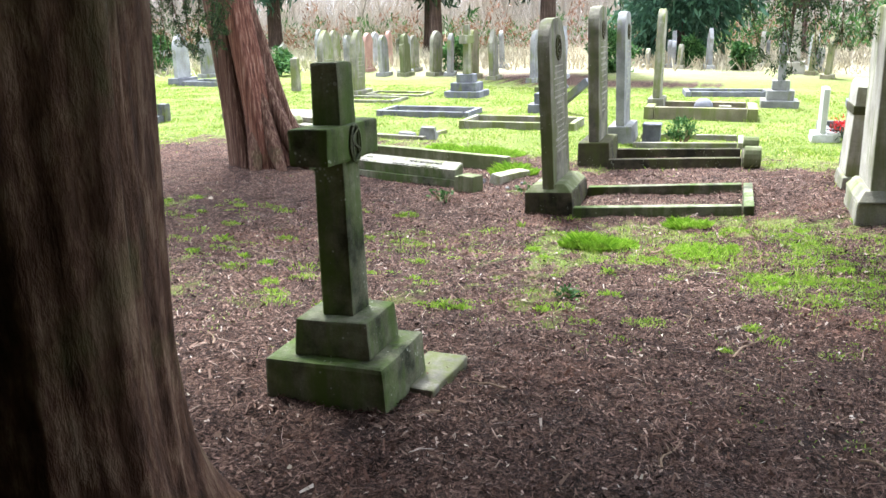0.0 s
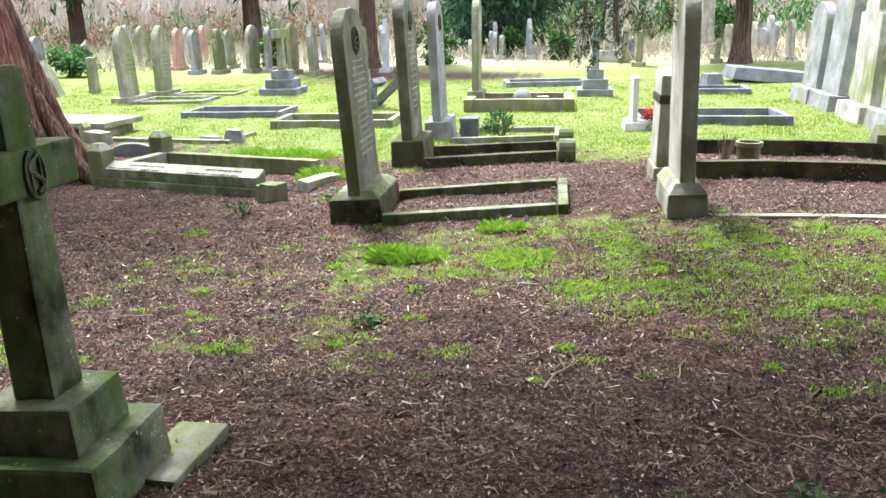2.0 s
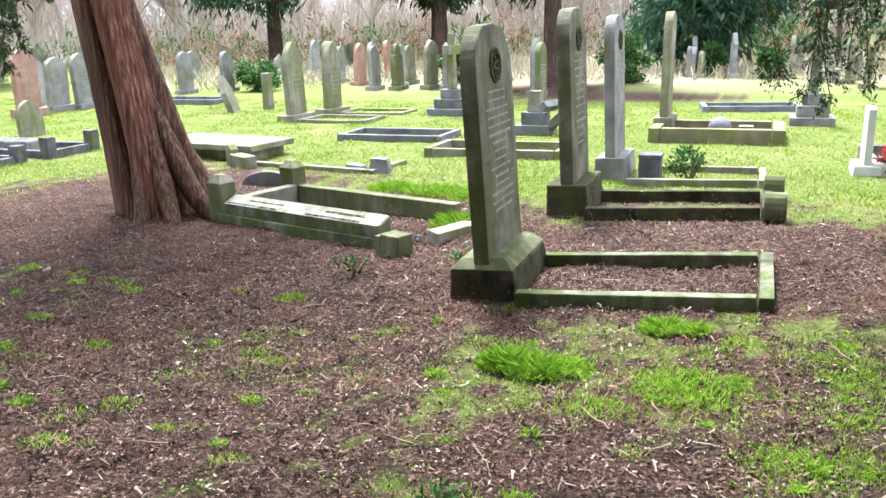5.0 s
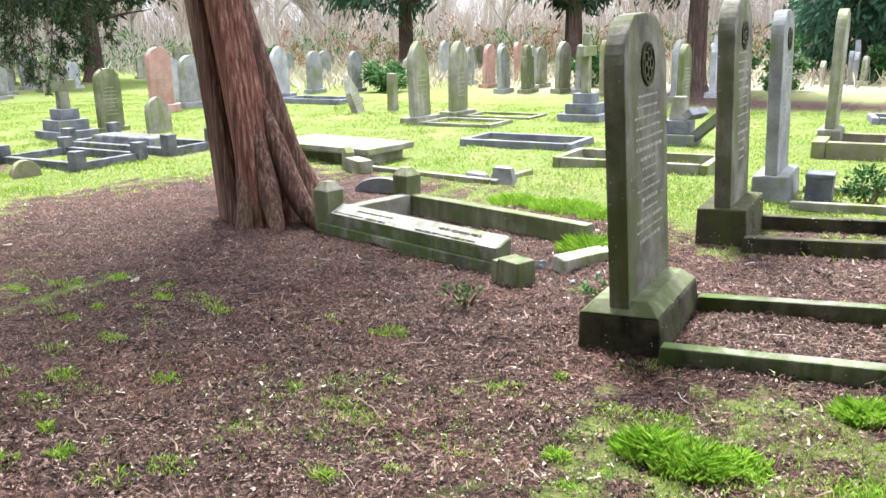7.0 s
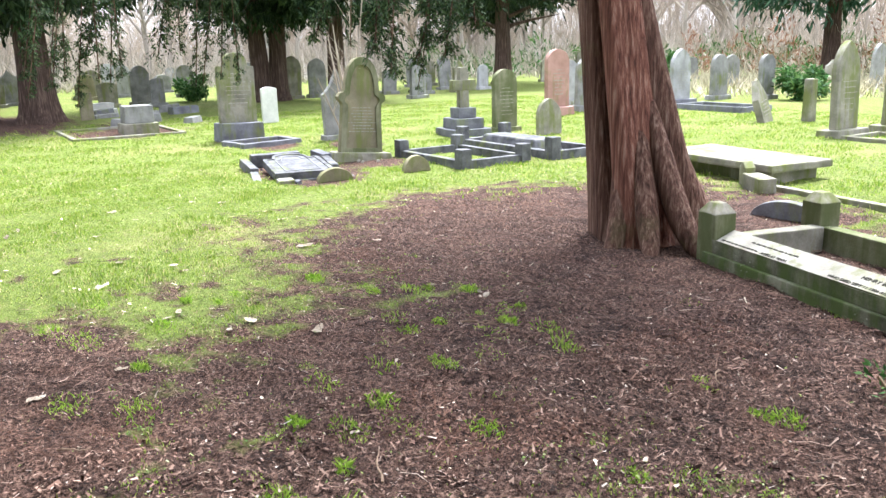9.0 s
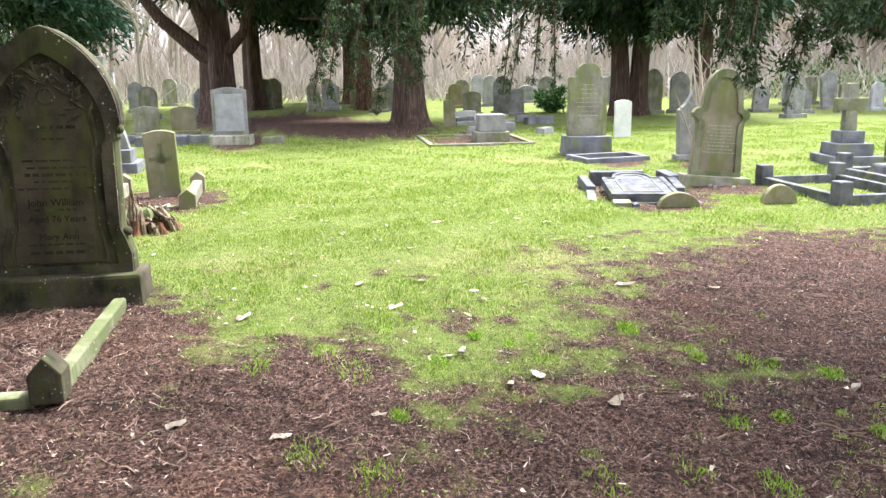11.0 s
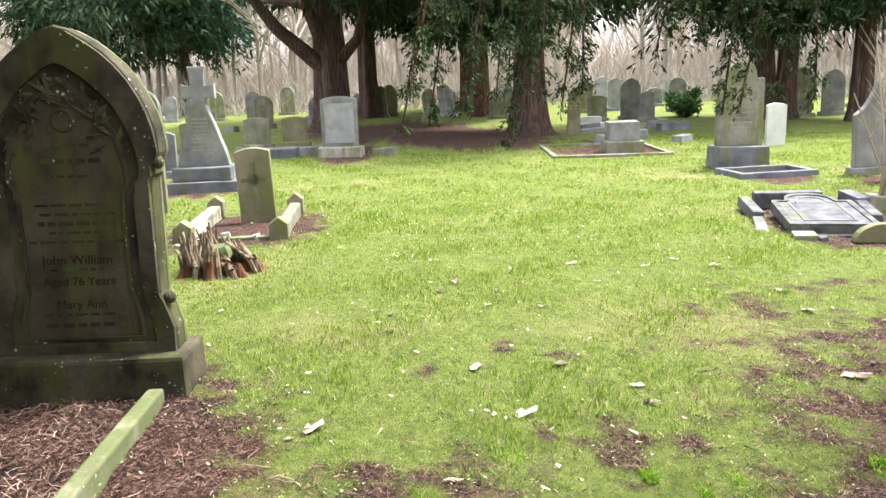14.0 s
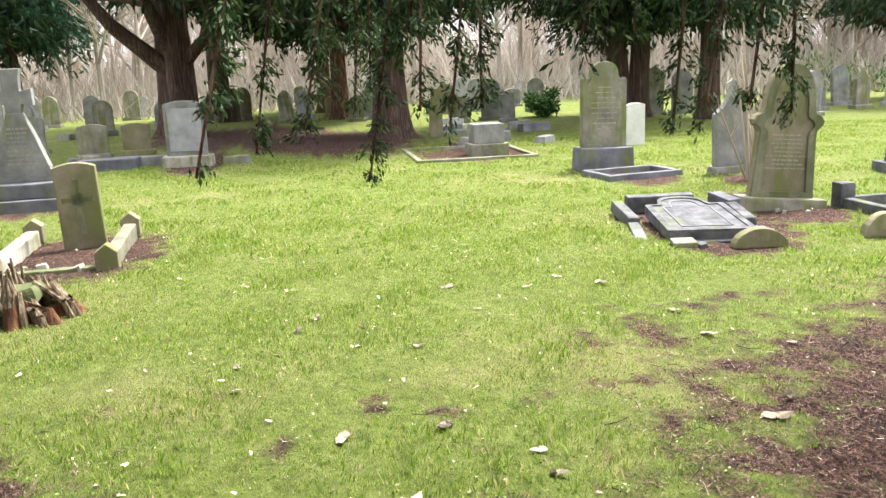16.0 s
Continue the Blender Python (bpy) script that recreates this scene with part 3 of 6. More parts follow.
ii = (np.arange(ny - 1)[:, None] * nx + np.arange(nx - 1)[None, :]).reshape(-1)
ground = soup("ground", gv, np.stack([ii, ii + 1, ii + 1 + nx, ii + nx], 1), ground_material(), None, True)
tagged(ground, "grass and needle litter over uneven churchyard soil", "ground", kind="structure")
cover = ground.data.attributes.new("bare", "FLOAT", "POINT")
cover.data.foreach_set("value", bare(X, Y).reshape(-1).astype(np.float32))
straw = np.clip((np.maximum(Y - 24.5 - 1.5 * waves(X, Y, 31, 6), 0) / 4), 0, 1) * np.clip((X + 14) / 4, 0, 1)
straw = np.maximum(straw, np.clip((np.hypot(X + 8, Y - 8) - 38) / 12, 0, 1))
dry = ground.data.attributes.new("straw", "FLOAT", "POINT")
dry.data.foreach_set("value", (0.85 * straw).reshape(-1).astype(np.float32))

# ---- the mossy cross beside the first tree ----
cross = thing("cross_monument", -1.53, 3.07, 0.0, rx=-1.0, ry=-1.5, label="small stone cross green with algae on two steps", category="grave cross")
part("lower_step", block(-0.30, 0.28, -0.25, 0.25, -0.22, 0.085, 0.02, 0.01, 0.0), MOSSY, cross)
part("upper_step", block(-0.18, 0.18, -0.17, 0.17, 0.083, 0.25, 0.015, 0.01), MOSSY, cross)
part("shaft", block(-0.075, 0.075, -0.085, 0.085, 0.246, 1.325, 0.012, 0.012), MOSSY, cross)
part("arm", block(-0.088, 0.088, -0.245, 0.245, 0.925, 1.075, 0.012), MOSSY, cross)
bm = bmesh.new()
for rad, tube_r in ((0.062, 0.008),):
    pts = [Vector((0.092, rad * 0.75 * math.cos(t), 0.99 + rad * 1.25 * math.sin(t))) for t in np.linspace(0, 6.2832, 17)]
    for a, b in zip(pts[:-1], pts[1:]):
        tube(bm, a, b, tube_r, tube_r, 5)
pts = [Vector((0.094, 0.035 * math.sin(3.14 * u * 2.2), 0.93 + 0.12 * u)) for u in np.linspace(0, 1, 13)]
for a, b in zip(pts[:-1], pts[1:]):
    tube(bm, a, b, 0.008, 0.008, 5)
for yy in (-0.025, 0.025):
    tube(bm, (0.093, yy, 0.94), (0.093, yy, 1.04), 0.006, 0.006, 5)
part("carved_monogram", bm, MOSSY, cross)
foot = thing("foot_stone", -1.22, 3.36, -0.17, rz=-4, label="flat stone slab sunk beside the cross", category="stone slab")
part("slab", block(-0.11, 0.10, -0.26, 0.16, -0.05, 0.07, 0.012), SAND, foot)

# ---- trees that stand near the path ----
near_tree = thing("yew_tree", -1.80, 1.50, label="thick old yew trunk with dark flaking bark", category="tree", group="evergreen trees")
v, f = trunk_mesh(0.43, 4.2, 5, 0.14, 0.55, (0.03, 0.01), 4, 0.97, 140, 90, 1.0)
soup("trunk", v, f, DARK_BARK, near_tree, True)
fluted = thing("cypress_tree", -5.62, 9.25, label="red-brown fluted trunk of an old conifer with flared roots", category="tree", group="evergreen trees")
for sx, sy, sr, lx, ly, fl, sd in ((-0.25, -0.20, 0.165, -0.110, -0.02, 0.45, 7), (0.07, -0.13, 0.205, -0.145, -0.04, 0.70, 8), (0.24, 0.20, 0.165, -0.215, -0.12, 1.3, 9), (-0.13, 0.15, 0.19, -0.13, -0.05, 0.5, 10)):
    v, f = trunk_mesh(sr, 5.0, 3, 0.24, fl * 0.45, (lx, ly), sd, 0.55, 72, 50, sd * 1.3, 0.36)
    soup("stem", v + np.array((sx, sy, 0)), f, RED_BARK if sd == 8 else GREY_BARK, fluted, True)
for ang, reach, thick in ((-125, 0.36, 0.085), (-84, 0.44, 0.105), (-45, 0.50, 0.095), (-8, 0.58, 0.10), (35, 0.60, 0.10), (85, 0.5, 0.1), (140, 0.42, 0.1), (185, 0.38, 0.09)):
    c_, s_ = math.cos(radians(ang)), math.sin(radians(ang))
    line = [Vector((c_ * q * reach - 0.13 * z_, s_ * q * reach - 0.05 * z_, z_)) for q, z_ in ((0.30, 1.15), (0.46, 0.75), (0.60, 0.45), (0.76, 0.22), (0.96, 0.06), (1.25, -0.08))]
    bm = bmesh.new()
    for i_ in range(5):
        tube(bm, line[i_], line[i_ + 1], thick * (0.5, 0.9, 1.0, 1.0, 0.85)[i_], thick * (0.9, 1.0, 1.0, 0.85, 0.5)[i_], 12)
    part("root", bm, GREY_BARK, fluted).data.shade_smooth()

# ---- kerb grave with the lettered side ----
kx, ky, kturn = -3.68, 9.36, -14.0
K = thing("lettered_kerb_grave", kx, ky, -0.35, rz=kturn, label="sandstone grave kerb with lettering, green with algae, one end broken away", category="grave kerb", group="grave kerbs")
part("kerb_base", block(-1.10, 1.02, -0.60, -0.36, -0.1, 0.075, 0.01), GREEN, K, "dark green lower course")
bm = block(-1.02, 1.00, -0.57, -0.39, 0.073, 0.24, 0.01)
for v_ in bm.verts:
    if v_.co.z > 0.2:
        v_.co.z -= 0.075 * (-0.39 - v_.co.y) / 0.18
part("lettered_side", bm, GREEN, K, "bevelled side stone with a lettered pale top face")
bm = block(-0.99, 0.98, -0.095, 0.095, 0.0, 0.006, 0.002)
part("lettered_face", bm, SAND_PALE, K, "pale sloping top face that carries the lettering").matrix_basis = pose(0, -0.480, 0.2015, math.degrees(math.atan2(0.075, 0.18)), 0, 0)
part("far_side", block(-1.0, 1.1, 0.44, 0.56, -0.08, 0.19, 0.012), SAND_GREEN, K)
part("head_kerb", block(-1.08, -0.94, -0.36, 0.42, -0.08, 0.20, 0.012), SAND, K)
for py in (-0.47, 0.52):
    post = part("corner_post", block(-1.20, -1.0, py - 0.10, py + 0.10, -0.1, 0.37, 0.012), SAND_GREEN, K)
    bm = block(-1.205, -0.995, py - 0.105, py + 0.105, 0.368, 0.45, 0.008, 0.06)
    part("cap", bm, SAND, post)


def words(text, size, m, mat, parent, name="inscription", depth=0.002):
    cu = bpy.data.curves.new(name, "FONT")
    cu.body, cu.size, cu.align_x, cu.extrude = text, size, "LEFT", depth
    tmp = bpy.data.objects.new(name, cu)
    me = bpy.data.meshes.new_from_object(tmp)
    bpy.data.objects.remove(tmp)
    me.materials.append(mat)
    ob = new(name, me)
    ob.parent = parent
    ob.matrix_basis = m
    return ob


tilt = math.degrees(math.atan2(0.075, 0.18))
words("HENRY EDWARD FIELD,", 0.044, pose(0.30, -0.475, 0.2125, tilt, 0, 0), LETTER, K)
words("WHO DIED SEPT 11 1904 AGED 58 YEARS", 0.036, pose(0.10, -0.545, 0.1835, tilt, 0, 0), LETTER, K)
words("AGED 63 YEARS", 0.036, pose(-0.52, -0.545, 0.1835, tilt, 0, 0), LETTER, K)
lbar = bmesh.new()
rb = random.Random(5)
for row, (xa, xb) in enumerate(((-0.7, -0.25), (-0.95, -0.56))):
    q = xa
    while q < xb:
        d = rb.uniform(0.02, 0.05)
        res = bmesh.ops.create_cube(lbar, size=1.0)
        for v_ in res["verts"]:
            v_.co = Vector((q + d / 2 + v_.co.x * d, (-0.462, -0.53)[row] + v_.co.y * 0.012, (0.2175, 0.190)[row] + v_.co.z * 0.003 + v_.co.y * 0.005))
        q += d + 0.012
tagged(part("worn_lettering", lbar, LETTER, K), kind="stuff")
loose = thing("fallen_post", -2.62, 8.44, rz=-20, label="two short square stones stood at the broken end of a kerb", category="stone block")
part("block", block(-0.11, 0.10, -0.09, 0.09, -0.05, 0.17, 0.012), SAND_GREEN, loose)
part("thin_block", block(-0.17, -0.112, -0.09, 0.07, -0.05, 0.15, 0.01), SAND_GREEN, loose)
bro = thing("broken_kerb_stone", -2.32, 9.0, rz=62, rx=8, label="broken pale kerb stone lying on the ground", category="stone block")
part("stone", block(-0.27, 0.27, -0.08, 0.08, -0.04, 0.10, 0.015, 0.01), SAND_PALE, bro)
lunette = thing("half_round_stone", -5.35, 10.75, rz=-10, rx=0, label="half-round dark stone sunk in the litter", category="stone block")
part("stone", prism([(0.32 * math.cos(t), 0.17 * math.sin(t)) for t in np.linspace(0, math.pi, 13)], -0.06, 0.06, 0.01), SLATE, lunette)
lunette.rotation_euler = (0, 0, radians(-75))

# ---- grave A: leaning headstone with a carved roundel, and its kerb ----
def carved(ob, x, z, r, mat):
    bm = bmesh.new()
    for k in range(24):
        a, b = 6.2832 * k / 24, 6.2832 * (k + 1) / 24
        tube(bm, (x, r * math.cos(a), z + r * math.sin(a)), (x, r * math.cos(b), z + r * math.sin(b)), 0.012, 0.012, 5)
    for k in range(5):
        a = 6.2832 * k / 5
        for j in range(10):
            s0, s1 = 6.2832 * j / 10, 6.2832 * (j + 1) / 10
            c = (0.5 * r * math.cos(a), 0.5 * r * math.sin(a))
            tube(bm, (x, c[0] + 0.3 * r * math.cos(s0), z + c[1] + 0.3 * r * math.sin(s0)), (x, c[0] + 0.3 * r * math.cos(s1), z + c[1] + 0.3 * r * math.sin(s1)), 0.01, 0.01, 4)
    part("carved_roundel", bm, mat, ob)
    bm = bmesh.new()
    bmesh.ops.create_circle(bm, cap_ends=True, radius=r * 0.97, segments=24, matrix=pose(x - 0.003, 0, z, 0, 90, 0))
    part("roundel_ground", bm, DARK, ob)


# near-black plinth stands in for the shade on its near side
A = headstone(-1.535, 7.86, 0.80, 1.80, "gothic", SAND_DARK, ((0.48, 0.08, 0.20),), 0.115, 0.80, -3.5, 0, 0, 15, 11,
              "sandstone headstone with a carved roundel, leaning back, moss on its foot", letters=LETTER_WORN, base_mat=DARK)
part("chamfer", block(-0.22, 0.22, -0.43, 0.43, 0.198, 0.27, 0.01, 0.07), SAND_GREEN, A)
carved(A, 0.062, 1.52, 0.11, DARK)
# darker green stone also stands in for the kerb's shaded sides
kerb(-1.30, 0.29, 7.34, 8.30, 0.11, 0.11, GREEN, label="narrow sandstone kerb, mossy, round a litter-filled grave", sides="nse")

# ---- graves B: a pair of tall leaning headstones ----
# dark plinth here as well, shade put into its colour
B = headstone(-1.48, 10.16, 0.72, 1.88, "gothic", SAND_DARK, ((0.40, 0.1, 0.30),), 0.13, 0.82, -2.5, 0, 0, 13, 12,
              "tall pointed sandstone headstone with a carved roundel, leaning", base_mat=DARK, letters=LETTER_WORN)
carved(B, 0.068, 1.60, 0.10, DARK)
kerb(-1.30, 0.30, 9.62, 10.55, 0.14, 0.12, DARK, label="dark mossy kerb round a grave with a mossy bed", sides="nse")
for px_, py_ in ((0.30, 9.62), (0.30, 10.6)):
    po = thing("kerb_corner_stone", px_, py_, label="rounded stone at the corner of a grave kerb", category="stone block", group="kerb corners")
    part("stone", prism([(0.10 * math.cos(t), 0.10 + 0.15 * math.sin(t)) for t in np.linspace(-0.6, 3.74, 13)], -0.09, 0.09, 0.015), SAND_GREEN, po)
B2 = headstone(-1.42, 12.1, 0.72, 1.83, "gothic", GREY, ((0.36, 0.12, 0.26),), 0.12, 0.82, -2, 0, 0, 12, 13,
               "tall grey pointed headstone beside its twin", letters=LETTER_WORN)
carved(B2, 0.065, 1.55, 0.10, DARK)
kerb(-1.2, 0.25, 11.35, 12.4, 0.10, 0.10, SAND, label="low sunken grave kerb in the grass", sides="nse")
pr_ = thing("square_stone", -1.0, 11.95, label="dark square stone block beside a headstone", category="stone block")
part("block", block(-0.12, 0.12, -0.12, 0.12, -0.03, 0.24, 0.012), SLATE, pr_)
part("cap", block(-0.13, 0.13, -0.13, 0.13, 0.238, 0.28, 0.012), SLATE, pr_)

# ---- graves C and D ----
C = headstone(1.20, 7.50, 0.68, 1.70, "gothic", SAND_PALE, ((0.33, 0.10, 0.17),), 0.12, 0.84, -1.6, 0, 0, 0, 14,
              "pale pointed headstone seen from behind, leaning", base_mat=SAND)
part("chamfer", block(-0.155, 0.155, -0.40, 0.40, 0.168, 0.26, 0.01, 0.06), SAND, C)
kerb(1.4, 3.4, 7.1, 7.95, 0.025, 0.10, SAND, label="kerb stones sunk level with the litter", sides="s")
D = headstone(1.16, 8.66, 0.5, 1.02, "camber", SAND_PALE, ((0.20, 0.10, 0.12),), 0.13, 0.93, 1.0, 0, 0, 0, 15, "narrow pale stone at the head of a kerbed plot", base_mat=SAND)
part("band", block(-0.075, 0.075, -0.26, 0.26, 0.70, 0.78, 0.01), DARK, D)
kerb(1.22, 3.75, 8.42, 10.0, 0.20, 0.13, DARK, label="broad dark stone kerb round a double plot")
dp = thing("kerb_corner_stone", 3.66, 10.0, label="pointed corner stone on a grave kerb", category="stone block", group="kerb corners")
part("stone", prism(outline("gable", 0.2, 0.36, 0.7), -0.1, 0.1, 0.012), SAND, dp)
pot = thing("flower_pot", 2.12, 9.3, label="weathered stone flower pot standing in a kerbed plot", category="flower pot")
bm = bmesh.new()
prof = ((0.0, 0.0), (0.105, 0.0), (0.115, 0.16), (0.135, 0.17), (0.135, 0.215), (0.105, 0.215), (0.095, 0.12), (0.0, 0.12))
ringsv = [[bm.verts.new((r_ * math.cos(6.2832 * k / 20), r_ * math.sin(6.2832 * k / 20), z_)) for k in range(20)] for r_, z_ in prof if r_ > 0]
for ra, rb2 in zip(ringsv[:-1], ringsv[1:]):
    for k in range(20):
        bm.faces.new((ra[k], ra[(k + 1) % 20], rb2[(k + 1) % 20], rb2[k]))
bm.faces.new(ringsv[-1])
part("pot", bm, BROWN, pot)
heather = thing("dead_heather", 1.88, 9.22, label="dry brown tuft of heather by the pot", category="plant")
bm = bmesh.new()
rh = random.Random(3)
for k in range(60):
    t, s = rh.uniform(0, 6.283), rh.uniform(0.05, 0.3)
    tube(bm, (rh.uniform(-.04, .04), rh.uniform(-.04, .04), -0.02), (s * 0.4 * math.cos(t), s * 0.4 * math.sin(t), rh.uniform(0.12, 0.38)), 0.004, 0.001, 3)
part("stem", bm, TWIG, heather)

# ---- farther graves ahead of the start ----
headstone(1.28, 12.7, 0.45, 0.76, "camber", WHITE, ((0.3, 0.1, 0.12),), 0.08, 0.97, 0, 0, 0, 0, 16, "small white marble tablet with a red flower posy")
vase = thing("flower_vase", 1.42, 12.55, label="small white stone vase holding red flowers", category="flower vase")
part("vase", block(-0.09, 0.09, -0.1, 0.1, -0.03, 0.14, 0.02), WHITE, vase)
p_, a_ = crown_points(60, 0.10, 0.13, 0.14, 0.34, 3, 0.1, 8)
v_, f_ = sprays(p_, a_, 0.06, 3, 3)
soup("red_flowers", v_ + np.array((0.05, 0, 0.03)), f_, PETAL, vase)
v_, f_ = sprays(p_ + np.array((0.12, 0, -0.1)), a_, 0.08, 4, 4)
soup("flower_leaves", v_, f_, YEW, vase)
kerb(1.35, 3.6, 13.1, 14.3, 0.16, 0.12, SLATE, label="grey stone kerb round a grave in the grass")
headstone(-1.28, 16.0, 0.62, 1.90, "round", SAND, ((0.32, 0.15, 0.30),), 0.13, 0.8, 0.5, 0, 0, 10, 17, "tall narrow round-topped sandstone headstone")
kerb(-1.42, 0.5, 14.95, 16.2, 0.26, 0.2, BROWN, label="raised bevelled stone kerb with rubble inside")
ball = thing("stone_ball", -0.42, 15.5, label="dark round stone ball lying on a grave", category="stone ball")
bm = bmesh.new()
bmesh.ops.create_uvsphere(bm, u_segments=20, v_segments=12, radius=0.17, matrix=pose(0, 0, 0.17))
part("ball", bm, SLATE, ball)
bst = thing("stone_block", -0.05, 15.55, label="rough block beside the stone ball", category="stone block")
part("block", block(-0.1, 0.1, -0.1, 0.1, -0.02, 0.2, 0, 0, 0.015, 4), SAND, bst)
for q, (yy, hh, kk_, mm) in enumerate(((16.35, 1.72, "round", GREY), (15.2, 1.98, "round", GREY), (13.75, 1.88, "shoulder", SAND_PALE), (12.5, 1.9, "round", GREY))):
    headstone(4.75, yy, 0.85, hh, kk_, mm, ((0.5, 0.2, 0.25),), 0.16, 0.78, (3, 4, 1, 4)[q], 0, 0, 0, 18 + q, "tall pale headstone in a row, seen from behind")
kerb(-4.27, -2.30, 13.05, 14.0, 0.15, 0.12, SAND, label="low sandstone kerb round a bare grave")
kerb(-6.35, -4.5, 14.35, 15.3, 0.13, 0.12, SLATE, label="low grey kerb round a pebbled grave")


def stepped_cross(x, y, h, mat, step_mat, w=0.85, label="stone cross on three square steps", turn=0.0, arm=0.34):
    ob = thing("grave_cross", x, y, rz=turn, label=label, category="grave cross", group="grave crosses")
    z = -0.05
    for i, s in enumerate((1.0, 0.72, 0.46)):
        part("step", block(-w * s / 2, w * s / 2, -w * s / 2, w * s / 2, z, z + 0.19, 0.015), step_mat, ob)
        z += 0.188
    part("shaft", block(-0.075, 0.075, -0.10, 0.10, z, h, 0.012, 0.015), mat, ob)
    part("arm", block(-0.078, 0.078, -arm, arm, h - 0.42, h - 0.23, 0.012), mat, ob)
    return ob


stepped_cross(-5.8, 18.4, 1.62, SAND, SLATE)
stepped_cross(0.95, 17.6, 1.45, GREY, GREY, 0.7, "grey stone cross on stepped base", 0, 0.25)
fc = thing("fallen_cross", -3.35, 15.75, label="stepped pedestal with its broken cross leaning against it", category="grave cross")
part("step", block(-0.3, 0.3, -0.3, 0.3, -0.05, 0.16, 0.015), SLATE, fc)
part("step", block(-0.2, 0.2, -0.2, 0.2, 0.158, 0.36, 0.015), SLATE, fc)
part("stump", block(-0.12, 0.12, -0.13, 0.13, 0.358, 0.7, 0.015, 0.03), SAND, fc)
sh = part("fallen_shaft", block(-0.07, 0.07, -0.07, 0.07, -0.5, 0.5, 0.012), SLATE, fc)
sh.matrix_basis = pose(0.48, -0.2, 0.30, 0, 50, -15)
sh2 = part("fallen_arm", block(-0.06, 0.06, -0.25, 0.25, -0.07, 0.07, 0.012), SLATE, fc)
sh2.matrix_basis = pose(0.28, -0.15, 0.47, 0, 50, -15)
headstone(-4.3, 19.8, 0.6, 1.38, "round", SAND_GREEN, ((0.3, 0.1, 0.15),), 0.12, 0.7, 0, 0, 0, 8, 22, "round-topped sandstone headstone, green at the top")
for q, (xx, yy, hh) in enumerate(((-8.7, 17.05, 1.55), (-8.55, 18.3, 1.52))):
    headstone(xx, yy, 0.62, hh, "gothic", SAND, ((0.42, 0.3, 0.12),), 0.13, 0.62, (-2, 1)[q], 0, 0, 6, 23 + q, "pointed sandstone headstone, flaking, with a kerb in front")
kerb(-8.4, -6.9, 16.5, 17.5, 0.08, 0.11, SAND)
kerb(-8.3, -6.8, 18.0, 18.9, 0.06, 0.11, SAND)

# ---- rows behind the fluted tree ----
FAR_ROW = ((-11.9, 26.3, .62, 1.30, "gothic", RED), (-10.45, 24.4, .6, 1.26, "gothic", GREY), (-10.2, 25.6, .6, 1.25, "gothic", MARBLE), (-9.75, 24.5, .62, 1.30, "shoulder", SAND_GREEN),
           (-10.3, 26.7, .6, 1.2, "round", SAND), (-8.85, 24.8, .66, 1.38, "gothic", SAND), (-8.4, 24.9, .6, 1.30, "gothic", GREY), (-7.4, 24.2, .62, 1.42, "round", BROWN),
           (-6.6, 23.6, .66, 1.45, "gable", SAND), (-5.2, 22.9, .6, 1.42, "gothic", GREY), (-4.7, 24.4, .62, 1.5, "ogee", MARBLE), (-13.2, 27.5, .6, 1.2, "round", GREY),
           (-14.2, 28.5, .65, 1.35, "gothic", SAND), (-12.6, 30.0, .6, 1.3, "round", RED), (-7.8, 29.0, .6, 1.3, "gothic", GREY), (-6.0, 30.0, .6, 1.2, "round", MARBLE))
for q, (xx, yy, ww, hh, kk_, mm) in enumerate(FAR_ROW):
    headstone(xx, yy, ww, hh, kk_, mm, ((0.34, 0.16, 0.12),), 0.13, 0.7, random.Random(q).uniform(-3, 3), random.Random(q + 50).uniform(-2, 2), random.Random(q + 9).uniform(-10, 10), 0, 30 + q,
              "old headstone in a crowded row, weathered and slightly tilted")
headstone(-14.95, 20.15, 0.62, 1.42, "gothic", MARBLE, ((0.4, 0.3, 0.2),), 0.13, 0.65, 0, 0, 0, 8, 51, "pale grey pointed headstone on a dark base", base_mat=SLATE)
kerb(-14.6, -12.6, 19.6, 20.6, 0.16, 0.12, SLATE, label="dark grey kerb in front of a pale headstone")
headstone(-16.0, 22.9, 0.6, 1.22, "round", GREY, ((0.34, 0.16, 0.12),), 0.13, 0.7, 0, 0, 0, 0, 52, "grey round-topped headstone in the grass")
headstone(-15.0, 23.6, 0.55, 1.2, "round", GREY, ((0.34, 0.16, 0.12),), 0.13, 0.7, 0, 0, 0, 0, 53, "grey round-topped headstone in the grass")
headstone(-11.1, 18.3, 0.6, 0.85, "gable", SAND, (), 0.14, 0.6, -16, 6, 20, 5, 54, "short broken headstone leaning steeply back")
pil = thing("stone_pillar", -10.6, 18.95, label="plain square stone pillar, slim and weathered", category="pillar")
part("shaft", block(-0.1, 0.1, -0.1, 0.1, -0.05, 0.82, 0.02, 0.01), SAND, pil)
headstone(-15.5, 16.65, 0.58, 1.50, "round", RED, ((0.42, 0.16, 0.2),), 0.16, 0.72, 0, 0, -8, 8, 55, "polished red granite headstone with a round top")
headstone(-15.9, 17.9, 0.62, 1.28, "round", GREY, ((0.36, 0.1, 0.15),), 0.13, 0.65, 2, 0, 0, 0, 56, "grey round-topped headstone beside a red one")
headstone(-15.7, 18.6, 0.64, 1.35, "round", GREY, ((0.36, 0.1, 0.15),), 0.13, 0.65, 0, 3, 0, 6, 57, "grey carved headstone with a round top")
